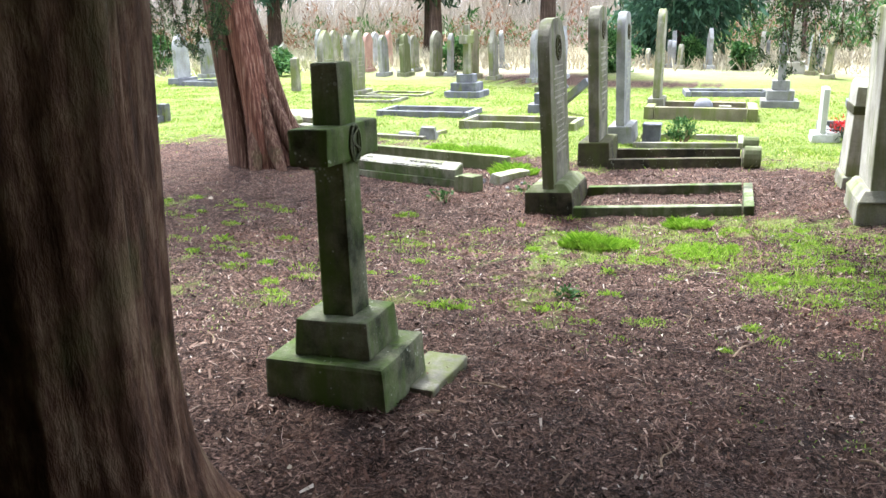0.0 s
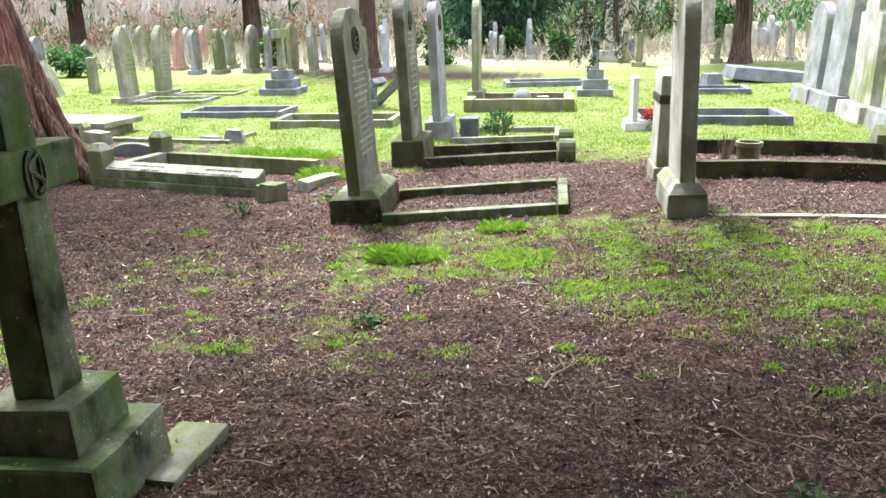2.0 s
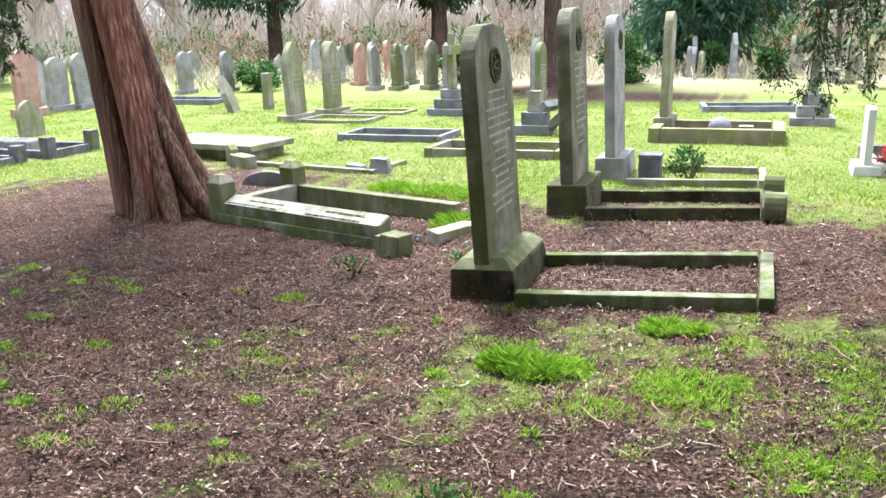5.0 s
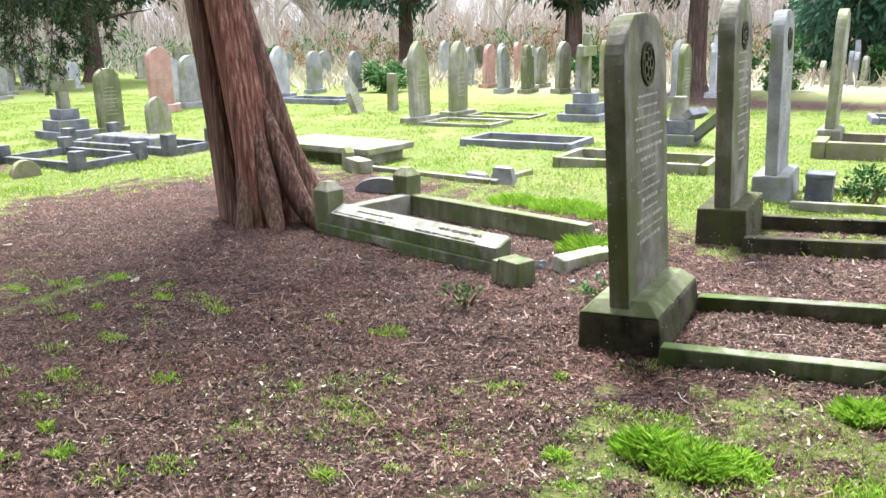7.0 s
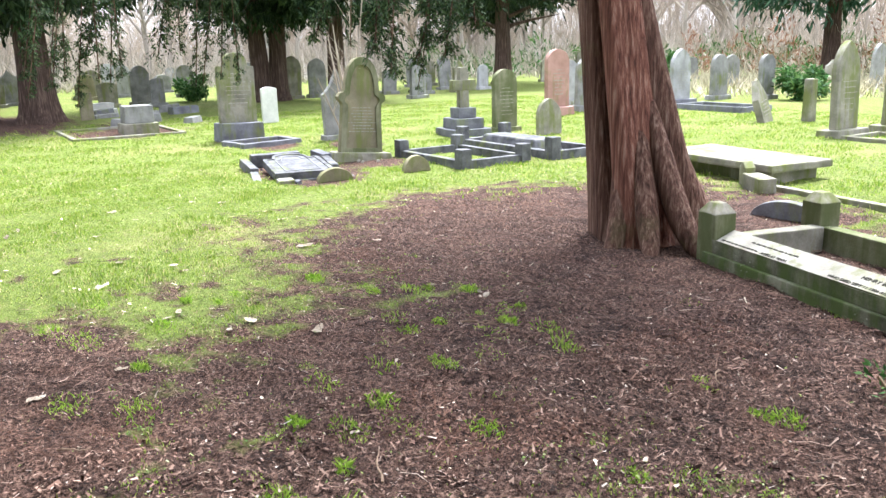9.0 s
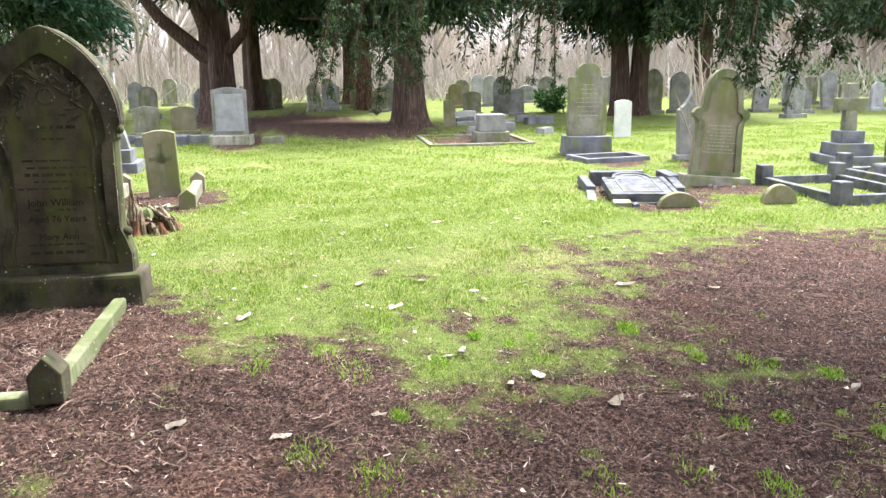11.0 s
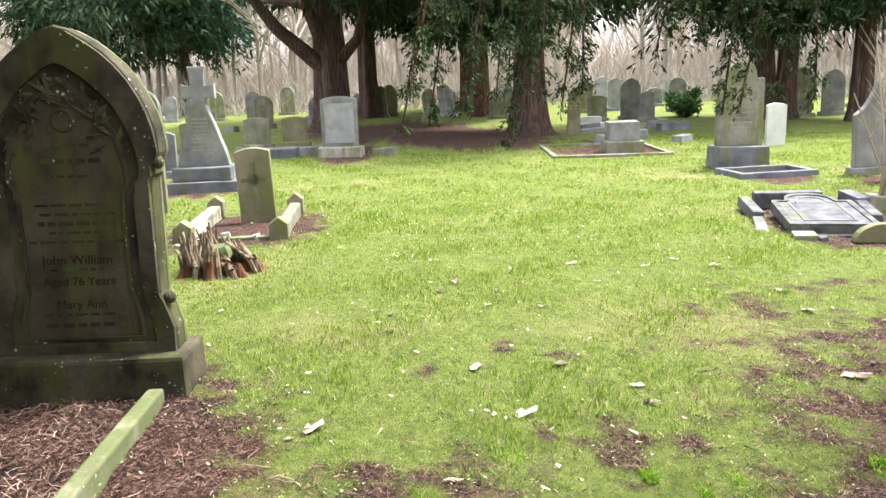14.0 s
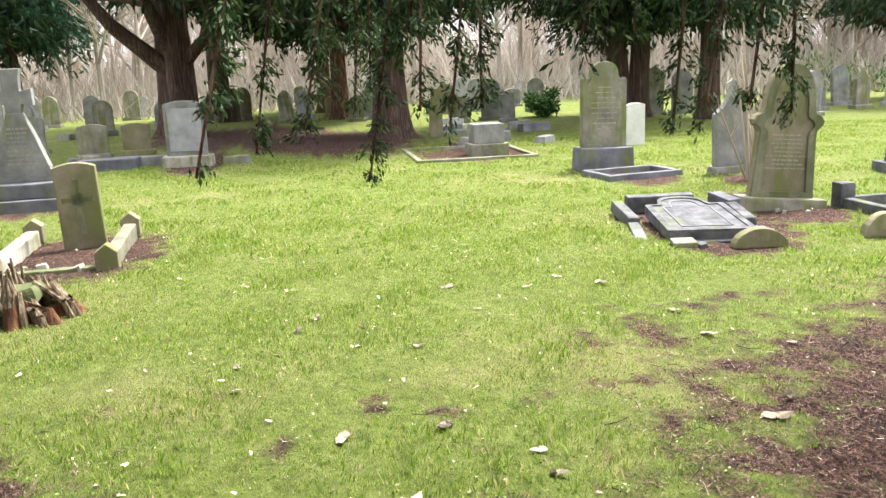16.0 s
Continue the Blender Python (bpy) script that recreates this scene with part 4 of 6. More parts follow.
headstone(-17.3, 18.6, 0.5, 1.2, "round", MARBLE, ((0.36, 0.1, 0.15),), 0.13, 0.7, 0, 0, 0, 0, 58, "pale headstone behind a red one")
headstone(-13.65, 13.75, 0.50, 1.18, "round", SAND_GREEN, ((0.3, 0.14, 0.08),), 0.13, 0.75, 0, 0, -6, 8, 59, "round-topped sandstone headstone, mossy green")
headstone(-12.55, 13.95, 0.48, 0.66, "gothic", SAND, (), 0.12, 0.55, -3, 0, -10, 0, 60, "small pointed stone with a carved wreath")
stepped_cross(-13.6, 12.75, 1.25, SAND, SLATE, 0.8, "short sandstone cross on dark square steps", -8, 0.24)
tomb = thing("table_tomb", -7.35, 12.65, rz=-6, label="broad flat slab raised on low stones, slightly tilted", category="tomb")
part("top_slab", block(-0.98, 0.95, -0.5, 0.5, 0.15, 0.24, 0.02), SAND, tomb)
part("support", block(-0.85, -0.55, -0.4, 0.4, -0.05, 0.152, 0.02), SAND, tomb)
part("support", block(0.5, 0.82, -0.4, 0.4, -0.05, 0.152, 0.02), SAND, tomb)
part("support", block(-0.5, 0.45, -0.34, -0.2, -0.05, 0.15, 0.02), SAND_GREEN, tomb)
hs = thing("small_headstone", -6.72, 11.98, rz=60, label="short pointed stone and square block by a slab", category="stone block")
part("stone", prism(outline("gable", 0.17, 0.28, 0.75), -0.06, 0.06, 0.012), SAND, hs)
part("block", block(-0.1, 0.1, -0.55, -0.1, -0.05, 0.16, 0.015), SAND, hs)
kerb(-6.4, -4.3, 11.75, 12.6, 0.07, 0.12, SAND, turn=-8, label="sunken broken kerb in the grass", sides="se")
rub = thing("broken_stone", -4.35, 11.8, label="broken piece of pale stone on a kerb", category="stone block")
part("stone", block(-0.16, 0.16, -0.1, 0.1, -0.03, 0.18, 0, 0.05, 0.03, 9), GREY, rub)
part("fragment", block(-0.5, -0.2, -0.08, 0.08, -0.03, 0.09, 0, 0.03, 0.03, 5), GREY, rub)
kerb(-11.75, -9.95, 10.25, 11.4, 0.14, 0.13, CHAR, posts=0.27, label="dark stone kerb with square corner posts")
kerb(-12.3, -9.85, 11.75, 12.75, 0.15, 0.14, CHAR, posts=0.33, label="dark stone kerb with square corner posts")
slabx = thing("ledger_stone", -11.2, 12.2, rz=0, label="dark sloping ledger stone inside a kerb", category="stone slab")
part("ledger", block(-0.75, 0.75, -0.3, 0.3, 0.02, 0.22, 0.03, 0.08), CHAR, slabx)

# ---- shouldered headstone H with the fallen ledger ----
eared = headstone(-11.95, 9.72, 0.68, 1.52, "eared", BROWN, ((0.45, 0.22, 0.11),), 0.13, 0.55, -2, -4, -8, 9, 61, "eared brown headstone with a pointed arch, algae on its edges", base_mat=SAND)
rim = [(y_, 0.11 + z_) for y_, z_ in outline("eared", 0.66, 1.40, 0.55)]
part("raised_border", frame_ring(rim, [(y_ * 0.74, 0.17 + (z_ - 0.11) * 0.88) for y_, z_ in rim], 0.06, 0.095), SAND_GREEN, eared)
led = thing("fallen_ledger", -11.15, 8.35, rz=-12, ry=3, label="dark carved headstone lying flat on its broken kerb", category="stone slab")
lay = pose(0.66, 0.0, 0.085, 0, -90, 0)
ring = outline("shoulder", 0.78, 1.42, 0.72)
part("slab", prism(ring, -0.05, 0.05, 0.015), CHAR, led).matrix_basis = lay
part("raised_border", frame_ring(ring, [(y_ * 0.86, 0.07 + z_ * 0.90) for y_, z_ in ring], 0.04, 0.064), CHAR, led).matrix_basis = lay
inner = [(y_ * 0.60, 0.16 + z_ * 0.76) for y_, z_ in ring]
part("inner_border", frame_ring(inner, [(y_ * 0.93, 0.03 + z_ * 0.965) for y_, z_ in inner], 0.045, 0.058), SLATE, led).matrix_basis = lay
for q, (u0, u1, v0, v1, top, turn_) in enumerate(((-0.95, -0.12, -0.60, -0.48, 0.07, 3), (-0.05, 0.92, -0.62, -0.50, 0.05, -4), (-0.95, 0.10, 0.45, 0.57, 0.09, -2), (0.2, 0.98, 0.47, 0.60, 0.06, 5), (-1.05, -0.88, -0.42, 0.30, 0.13, 4), (-0.9, -0.45, 0.60, 0.75, 0.11, 12))):
    part("kerb_stone", block(u0, u1, v0, v1, -0.05, top, 0.012, 0.006), (CHAR, SLATE)[q % 2], led).matrix_basis = pose(0, 0, 0, (q % 3) * 2 - 2, 0, turn_)
part("corner_block", block(0.76, 0.95, -0.40, -0.20, -0.05, 0.11, 0.015), SAND, led)
part("prop_stone", block(0.50, 0.72, -0.18, 0.40, -0.05, 0.055, 0.015), CHAR, led)
for xx, yy, ww, hh in ((-10.15, 8.45, 0.46, 0.17), (-10.25, 9.7, 0.38, 0.22)):
    ar = thing("arched_footstone", xx, yy, rz=-8, label="small arched stone at the foot of a grave", category="footstone", group="footstones")
    part("stone", prism([(ww / 2 * math.cos(t), hh * math.sin(t)) for t in np.linspace(0, math.pi, 13)] + [(-ww / 2, -0.05), (ww / 2, -0.05)][0:0], -0.06, 0.06, 0.012), BROWN, ar)

# ---- headstone M with its kerb beside the last steps ----
def m_outline(k=1.0, low=0.185):
    """The outline of the dark stone: flared foot, straight body, bosses and a broad pointed arch."""
    half = [(0.445, low), (0.445, 0.30), (0.405, 0.42), (0.385, 0.46), (0.385, 1.00), (0.40, 1.02), (0.395, 1.06), (0.42, 1.08), (0.435, 1.12)]
    half += [(0.435 - 0.78 + 0.78 * math.cos(t), 1.12 + 0.64 * math.sin(t)) for t in np.linspace(0.05, 1.02, 9)]
    half = [(y * k * 0.955, low + (z - low) * (0.5 + 0.5 * k) if k != 1.0 else z) for y, z in half]
    top = half[-1][1] + 0.02
    return [(-y, z) for y, z in half[:1]] + half + [(0.0, top)] + [(-y, z) for y, z in reversed(half[1:])]


M = thing("headstone", -6.88, 2.97, ry=-1.2, rx=-0.6, rz=2, label="pointed blackened headstone, darker for its shaded face, with carved leaves and worn lettering", category="headstone", group="headstones")
# dark front holds the shade of a backlit face in its colour
part("slab", prism(m_outline(), -0.065, 0.055, 0.016), DARK, M)
# paler rear slice puts the brightly lit right edge into colour
back = part("back_face", prism(m_outline(1.0), -0.095, -0.063, 0.008), SAND_GREEN, M, "rear slice of the slab, paler to show its lit edge")
edge = [(y_ * 0.985, 0.192 + (z_ - 0.185) * 0.988) for y_, z_ in m_outline()]
part("raised_border", frame_ring(edge, [(y_ * 0.80, 0.235 + (z_ - 0.19) * 0.865) for y_, z_ in edge], 0.045, 0.085), DARK, M, "deep moulded border")
for side_ in (-1, 1):
    for zz in (0.44, 1.075):
        bm = bmesh.new()
        bmesh.ops.create_uvsphere(bm, u_segments=10, v_segments=8, radius=0.030, matrix=pose(0.03, side_ * 0.395, zz))
        worn(bm, 0.005)
        part("boss", bm, DARK, M)
# plinth in the dark stone too, its shaded front put into the colour
part("plinth", block(-0.19, 0.19, -0.49, 0.49, -0.08, 0.19, 0.02, 0.012), DARK, M)
rim = [(y * 0.66, 0.262 + (z - 0.19) * 0.80) for y, z in m_outline()]
part("inscription_panel", prism([(y_ * 0.935, 0.014 + z_ * 0.970) for y_, z_ in rim], 0.03, 0.060, 0.003), SOOTY, M, "browner recessed panel that carries the lettering")
part("moulding", frame_ring(rim, [(y_ * 0.94, 0.012 + z_ * 0.972) for y_, z_ in rim], 0.045, 0.072), DARK, M)
bm = bmesh.new()
rl = random.Random(8)
for k in range(46):
    t = rl.uniform(0.1, 3.04)
    rr_ = rl.uniform(0.14, 0.26)
    c = Vector((0.064, rr_ * math.cos(t), 1.10 + 0.36 * math.sin(t) * rl.uniform(0.7, 1.0)))
    u = rl.uniform(0, 6.283)
    d = Vector((0, math.cos(u), math.sin(u))) * rl.uniform(0.03, 0.06)
    tube(bm, c - d, c, 0.004, 0.016, 5)
    tube(bm, c, c + d, 0.016, 0.004, 5)
for k in range(16):
    a, b = 6.2832 * k / 16, 6.2832 * (k + 1) / 16
    tube(bm, (0.056, 0.045 * math.cos(a), 1.27 + 0.045 * math.sin(a)), (0.056, 0.045 * math.cos(b), 1.27 + 0.045 * math.sin(b)), 0.012, 0.012, 5)
tagged(part("carved_leaves", bm, DARK, M), kind="stuff")


def centred(text, size, x, z, parent, mat):
    cu = bpy.data.curves.new("inscription", "FONT")
    cu.body, cu.size, cu.align_x, cu.extrude = text, size, "CENTER", 0.0015
    tmp = bpy.data.objects.new("inscription", cu)
    me = bpy.data.meshes.new_from_object(tmp)
    bpy.data.objects.remove(tmp)
    me.materials.append(mat)
    ob = new("inscription", me)
    ob.parent = parent
    ob.matrix_basis = pose(x, 0, z, 90, 0, 90)
    return ob


centred("Aged 76 Years", 0.056, 0.063, 0.515, M, LETTER_SOOT)
centred("John William", 0.062, 0.063, 0.615, M, LETTER_SOOT)
centred("Mary Ann", 0.058, 0.063, 0.405, M, LETTER_SOOT)
lines(M, 0.063, 0.44, 0.585, 0.59, 1, 3, SOOTY_PALE)
lines(M, 0.063, 0.42, 0.72, 0.89, 5, 5, SOOTY_PALE)
lines(M, 0.063, 0.40, 0.325, 0.375, 2, 6, SOOTY_PALE)
lines(M, 0.063, 0.26, 1.02, 1.16, 3, 9, SOOTY_PALE)
mk = thing("grave_kerb", -5.95, 2.97, rz=2, label="mossy sandstone kerb with pointed corner stones", category="grave kerb", group="grave kerbs")
part("kerb_side", block(-0.72, 0.70, -0.45, -0.36, -0.1, 0.075, 0.012, 0.008), SAND_GREEN, mk)
part("kerb_side", block(-0.72, 0.70, 0.34, 0.43, -0.1, 0.075, 0.012, 0.008), SAND_GREEN, mk)
part("kerb_end", block(0.66, 0.76, -0.34, 0.32, -0.1, 0.035, 0.012), SAND_GREEN, mk)
for yy in (-0.40, 0.38):
    part("corner_stone", prism([(yy + a, b) for a, b in outline("gable", 0.145, 0.22, 0.62)], 0.64, 0.78, 0.012), DARK, mk)

# ---- graves ahead of the last steps ----
def war_stone(x, y, mat, turn, label, carve=True, side=0.0):
    ob = headstone(x, y, 0.385, 0.82, "camber", mat, (), 0.085, 0.955, 0, side, turn, 0, 63, label)
    if carve:
        bm = bmesh.new()
        def taper_bar(y0, z0, y1, z1, w0, w1):
            d = Vector((0, y1 - y0, z1 - z0)).normalized()
            n_ = Vector((0, -d.z, d.y))
            vs = [bm.verts.new((0.046, y_, z_)) for y_, z_ in ((y0 + n_.y * w0, z0 + n_.z * w0), (y1 + n_.y * w1, z1 + n_.z * w1), (y1 - n_.y * w1, z1 - n_.z * w1), (y0 - n_.y * w0, z0 - n_.z * w0))]
            f_ = bm.faces.new(vs)
            for e_ in bmesh.ops.extrude_face_region(bm, geom=[f_])["geom"]:
                if isinstance(e_, bmesh.types.BMVert):
                    e_.co.x = 0.038
        for q in ((0, 0.47, 0, 0.14, 0.016, 0.032), (0, 0.47, 0, 0.66, 0.016, 0.03), (0, 0.47, -0.145, 0.47, 0.014, 0.026), (0, 0.47, 0.145, 0.47, 0.014, 0.026), (0, 0.40, 0, 0.54, 0.05, 0.05), (-0.055, 0.47, 0.055, 0.47, 0.05, 0.05)):
            taper_bar(*q)
        bmesh.ops.recalc_face_normals(bm, faces=bm.faces[:])
        # same stone in truth; a darker one stands for the shade of the carving
        part("carved_cross", bm, SAND_GREEN, ob)
    return ob


war_stone(-12.0, 2.60, BROWN, 3, "brown war grave headstone with a carved cross", True, 2.0)
war_stone(-12.95, 1.08, BROWN, 3, "brown war grave headstone with a carved cross", True)
war_stone(-19.1, 11.05, WHITE, 0, "clean white war grave headstone in the grass", False)
headstone(-12.9, -0.36, 0.42, 0.95, "tapered", BROWN, ((0.5, 0.26, 0.10),), 0.14, 0.72, -2, 0, 6, 5, 64, "brown tapered headstone on a low base, mossy", base_mat=SAND)
nk = thing("grave_kerb", -11.6, 2.55, rz=5, label="sandstone kerb with pointed corner stones round a mossy grave", category="grave kerb", group="grave kerbs")
part("kerb_side", block(-0.85, 0.8, 0.38, 0.50, -0.1, 0.13, 0.012), SAND, nk)
part("kerb_side", block(-0.85, 0.8, -0.52, -0.40, -0.1, 0.13, 0.012), SAND_PALE, nk)
part("kerb_end", block(0.72, 0.82, -0.38, 0.36, -0.1, 0.05, 0.012), SAND_GREEN, nk)
for yy in (-0.46, 0.44):
    for xx in (-0.86, 0.80):
        part("corner_stone", prism([(yy + a, b) for a, b in outline("gable", 0.18, 0.24, 0.7)], xx - 0.08, xx + 0.08, 0.012), BROWN, nk)
Pm = thing("grave_cross", -15.25, 1.08, label="grey cross-headed stone on a dark stepped base", category="grave cross", group="grave crosses", rz=4)
part("lower_step", block(-0.4, 0.4, -0.52, 0.52, -0.08, 0.16, 0.02), SLATE, Pm)
part("upper_step", block(-0.3, 0.3, -0.42, 0.42, 0.158, 0.36, 0.02), SLATE, Pm)
part("body", prism([(-0.38, 0.358), (0.38, 0.358), (0.34, 0.55), (0.2, 0.98), (0.09, 1.25), (-0.09, 1.25), (-0.2, 0.98), (-0.34, 0.55)], -0.09, 0.09, 0.015), GREY, Pm)
head = part("cross_head", prism([(-0.09, 1.24), (0.09, 1.24), (0.10, 1.36), (0.24, 1.33), (0.24, 1.55), (0.10, 1.52), (0.11, 1.70), (0.13, 1.80), (-0.13, 1.80), (-0.11, 1.70), (-0.10, 1.52), (-0.24, 1.55), (-0.24, 1.33), (-0.10, 1.36)], -0.07, 0.07, 0.012), GREY, Pm)
lines(Pm, 0.092, 0.36, 0.6, 1.05, 9, 7, LETTER_WORN)
Om = headstone(-19.9, 2.5, 0.74, 1.22, "camber", GREY, ((0.5, 0.2, 0.2),), 0.14, 0.94, 0, 0, 0, 10, 66, "grey granite headstone with rough-cut edges", base_mat=SAND_PALE, letters=LETTER)
part("panel", block(0.072, 0.085, -0.30, 0.30, 0.28, 1.08, 0.008), MARBLE, Om)
okb = thing("broken_kerb_stone", -20.1, 1.1, label="grey kerb stones lying in the grass", category="stone block")
part("stone", block(-0.3, 0.3, -0.6, 0.45, -0.05, 0.2, 0.02), SLATE, okb)
stump = thing("tree_stump", -9.32, 2.9, label="rotten grey tree stump, split and hollow", category="tree stump")
ROTTEN = bark("rotten_wood", (0.012, 0.008, 0.005), (0.17, 0.125, 0.078), (0.47, 0.40, 0.29), 2.2, 30)
v, f = trunk_mesh(0.20, 0.30, 7, 0.45, 0.6, (0.10, 0.0), 31, 0.9, 60, 10)
ang = np.arctan2(v[:, 1], v[:, 0])
v[:, 2] = v[:, 2] * (0.62 + 0.2 * np.sin(ang * 3 + 1))
soup("rotten_core", v, f, bark("red_rotten_heart", (0.010, 0.005, 0.003), (0.12, 0.055, 0.028), (0.26, 0.15, 0.08), 2.0, 20), stump, True)
rk = random.Random(44)
for k in range(64):
    t = rk.uniform(0, 6.283)
    rad = rk.uniform(0.15, 0.27)
    foot_ = Vector((math.cos(t) * (rad + 0.06), math.sin(t) * (rad + 0.08), -0.07))
    knee = Vector((math.cos(t) * (rad + 0.02) + 0.02, math.sin(t) * (rad + 0.02), 0.07 + rk.uniform(-0.02, 0.04)))
    tip_ = Vector((math.cos(t) * (rad - 0.03) + rk.uniform(-.05, .05), math.sin(t) * (rad - 0.03) - 0.05 + rk.uniform(-.05, .05), rk.uniform(0.16, 0.36) * (1.0 - 0.35 * (math.sin(t) > 0.3))))
    bm = bmesh.new()
    tube(bm, foot_, knee, 0.022, 0.022, 6)
    tube(bm, knee, tip_, 0.022, rk.uniform(0.004, 0.014), 6)
    worn(bm, 0.012)
    part("splinter", bm, ROTTEN, stump)
bm = block(-0.14, 0.08, -0.14, 0.10, 0.10, 0.19, 0, 0.04, 0.05, 12)
part("mossy_top", bm, SAND_GREEN, stump, "yellow-green moss on the broken top")

Im = headstone(-15.9, 9.2, 0.70, 1.62, "shoulder", SAND, ((0.6, 0.1, 0.34),), 0.14, 0.78, -1.5, -1, 0, 9, 67, "tall flaking sandstone headstone, green at the top", base_mat=SLATE)
kerb(-15.4, -14.6, 8.7, 9.9, 0.1, 0.12, SLATE, turn=10, label="broken dark kerb stones lying askew")
headstone(-14.75, 10.75, 0.62, 1.30, "ogee", GREY, ((0.3, 0.1, 0.1),), 0.13, 0.62, 0, 2, 0, 0, 68, "grey headstone with a curved pointed top behind bare twigs")
Q = thing("pedestal_stone", -18.95, 8.05, label="square grey pedestal stone on a block", category="pedestal")
part("block", block(-0.3, 0.3, -0.36, 0.36, -0.05, 0.22, 0.02), SAND, Q)
part("die", block(-0.24, 0.24, -0.30, 0.30, 0.218, 0.58, 0.02, 0.01), GREY, Q)
kerb(-20.5, -18.0, 6.6, 8.8, 0.06, 0.12, SAND, label="sunken kerb with rubble")
headstone(-23.7, 7.85, 0.32, 0.72, "camber", BROWN, (), 0.1, 0.97, 0, 0, 0, 0, 69, "small plain dark headstone beside a tree")
FAR_LAST = ((-26.2, 8.7, .6, .3, "camber", WHITE), (-29.1, 10.45, .62, 1.28, "gothic", GREY), (-28.5, 9.3, .6, .8, "camber", SAND), (-27.7, 10.65, .42, .9, "camber", GREY),
            (-27.5, 15.1, .64, 1.45, "gothic", SAND), (-27.0, 19.8, .52, .9, "round", SAND_GREEN), (-22.5, .2, .62, .75, "camber", SAND), (-23.0, 1.0, .6, .72, "camber", BROWN),
            (-22.0, -1.2, .5, .7, "round", SAND), (-24.5, -1.6, .5, .9, "round", GREY), (-27.0, -2.6, .6, 1.2, "gothic", GREY), (-31, -1.5, .6, 1.1, "round", SAND),
            (-33, .0, .6, 1.0, "camber", GREY), (-36, -3.0, .6, 1.2, "round", GREY), (-38, -5.0, .6, 1.2, "gothic", SAND), (-18.2, -.9, .7, 1.5, "round", SLATE),
            (-19.2, -1.7, .7, 1.6, "gothic", BROWN), (-17.0, -.2, .55, .8, "camber", SLATE), (-33, 13, .6, 1.2, "round", GREY), (-35, 10, .6, 1.1, "gothic", SAND),
            (-34, 16, .6, 1.2, "gothic", GREY), (-32, 19, .6, 1.2, "round", SAND), (-31, 22, .6, 1.2, "gothic", GREY), (-24, 18.0, .6, 1.2, "gothic", GREY))
for q, (xx, yy, ww, hh, kk_, mm) in enumerate(FAR_LAST):
    headstone(xx, yy, ww, hh, kk_, mm, ((0.34, 0.16, 0.12),), 0.13, 0.7 if hh > .95 else .9, random.Random(q + 70).uniform(-3, 3), 0, random.Random(q + 29).uniform(-10, 10), 0, 80 + q,
              "old weathered headstone among many in the grass")

# ---- evergreen trees beyond ----
big_tree = evergreen(-28.5, 1.2, 0.55, 6.0, 5.5, 3.3, 10.0, 101, leaves=26000, size=0.42, label="great spreading evergreen with a thick branching trunk")
bm = bmesh.new()
for q0, q1, q2, ra in (((0.1, -0.2, 1.9), (0.4, -1.5, 3.1), (0.5, -2.6, 4.6), 0.26), ((0.1, 0.2, 2.0), (0.4, 0.9, 2.7), (0.6, 1.4, 4.4), 0.2), ((0.2, -0.1, 2.4), (0.6, -0.5, 3.6), (0.9, -0.6, 5.0), 0.22)):
    tube(bm, q0, q1, ra, ra * 0.75, 12)
    tube(bm, q1, q2, ra * 0.75, ra * 0.4, 12)
part("bough", bm, BROWN_BARK, big_tree)
evergreen(-36.0, 1.6, 0.4, 6.0, 4.5, 3.5, 10.0, 102, leaves=14000, size=0.42)
evergreen(-23.8, 6.75, 0.42, 5.5, 4.3, 2.7, 8.5, 103, leaves=26000, size=0.34, label="dark evergreen with a straight broad trunk")
evergreen(-34.1, 6.0, 0.3, 6.0, 3.8, 2.8, 9.0, 104, leaves=12000, size=0.42, bark_mat=DARK_BARK)
evergreen(-40.0, 5.6, 0.3, 6.0, 4.0, 2.8, 9.0, 105, leaves=12000, size=0.45, bark_mat=DARK_BARK)
evergreen(-27.0, 14.1, 0.3, 5.5, 3.6, 2.4, 8.0, 106, leaves=20000, size=0.34, stems=2)
evergreen(-25.0, 15.6, 0.28, 5.5, 3.2, 2.4, 8.0, 107, leaves=14000, size=0.34)
evergreen(-29.5, 25.6, 0.35, 5.5, 4.5, 2.3, 9.0, 108, leaves=16000, size=0.4)
evergreen(-5.5, 25.8, 0.27, 5.0, 2.6, 2.3, 8.0, 109, leaves=14000, size=0.32, label="evergreen with a low dark crown and red trunk")

# ---- unseen crowns of the two near trees, sized and shifted to shade the ground ----
def shade_crown(tree, x, y, rx, z0, z1, n, seed, mat=YEW):
    p, aim = crown_points(n // 5, rx, rx, z0, z1, seed, 0.2, 90)
    v, f = sprays(p, aim, 0.34, 8, seed, 0.5)
    soup("crown", v + np.array((x, y, 0)), f, mat, tree)
    rr = random.Random(seed)
    bm = bmesh.new()
    for i in range(16):
        t = i * 0.4 + rr.uniform(0, 0.3)
        zz = rr.uniform(2.9, 4.0)
        a = Vector((0, 0, zz))
        m = Vector((math.cos(t) * rx * 0.5, math.sin(t) * rx * 0.5, zz + rr.uniform(0.3, 0.9)))
        e = Vector((math.cos(t) * rx * 0.85 + x, math.sin(t) * rx * 0.85 + y, zz + rr.uniform(0.0, 0.8)))
        tube(bm, a, m, 0.11, 0.06)
        tube(bm, m, e, 0.06, 0.015)
    part("limb", bm, DARK_BARK, tree)


shade_crown(near_tree, 1.1, 1.0, 5.0, 2.9, 8.0, 24000, 401)
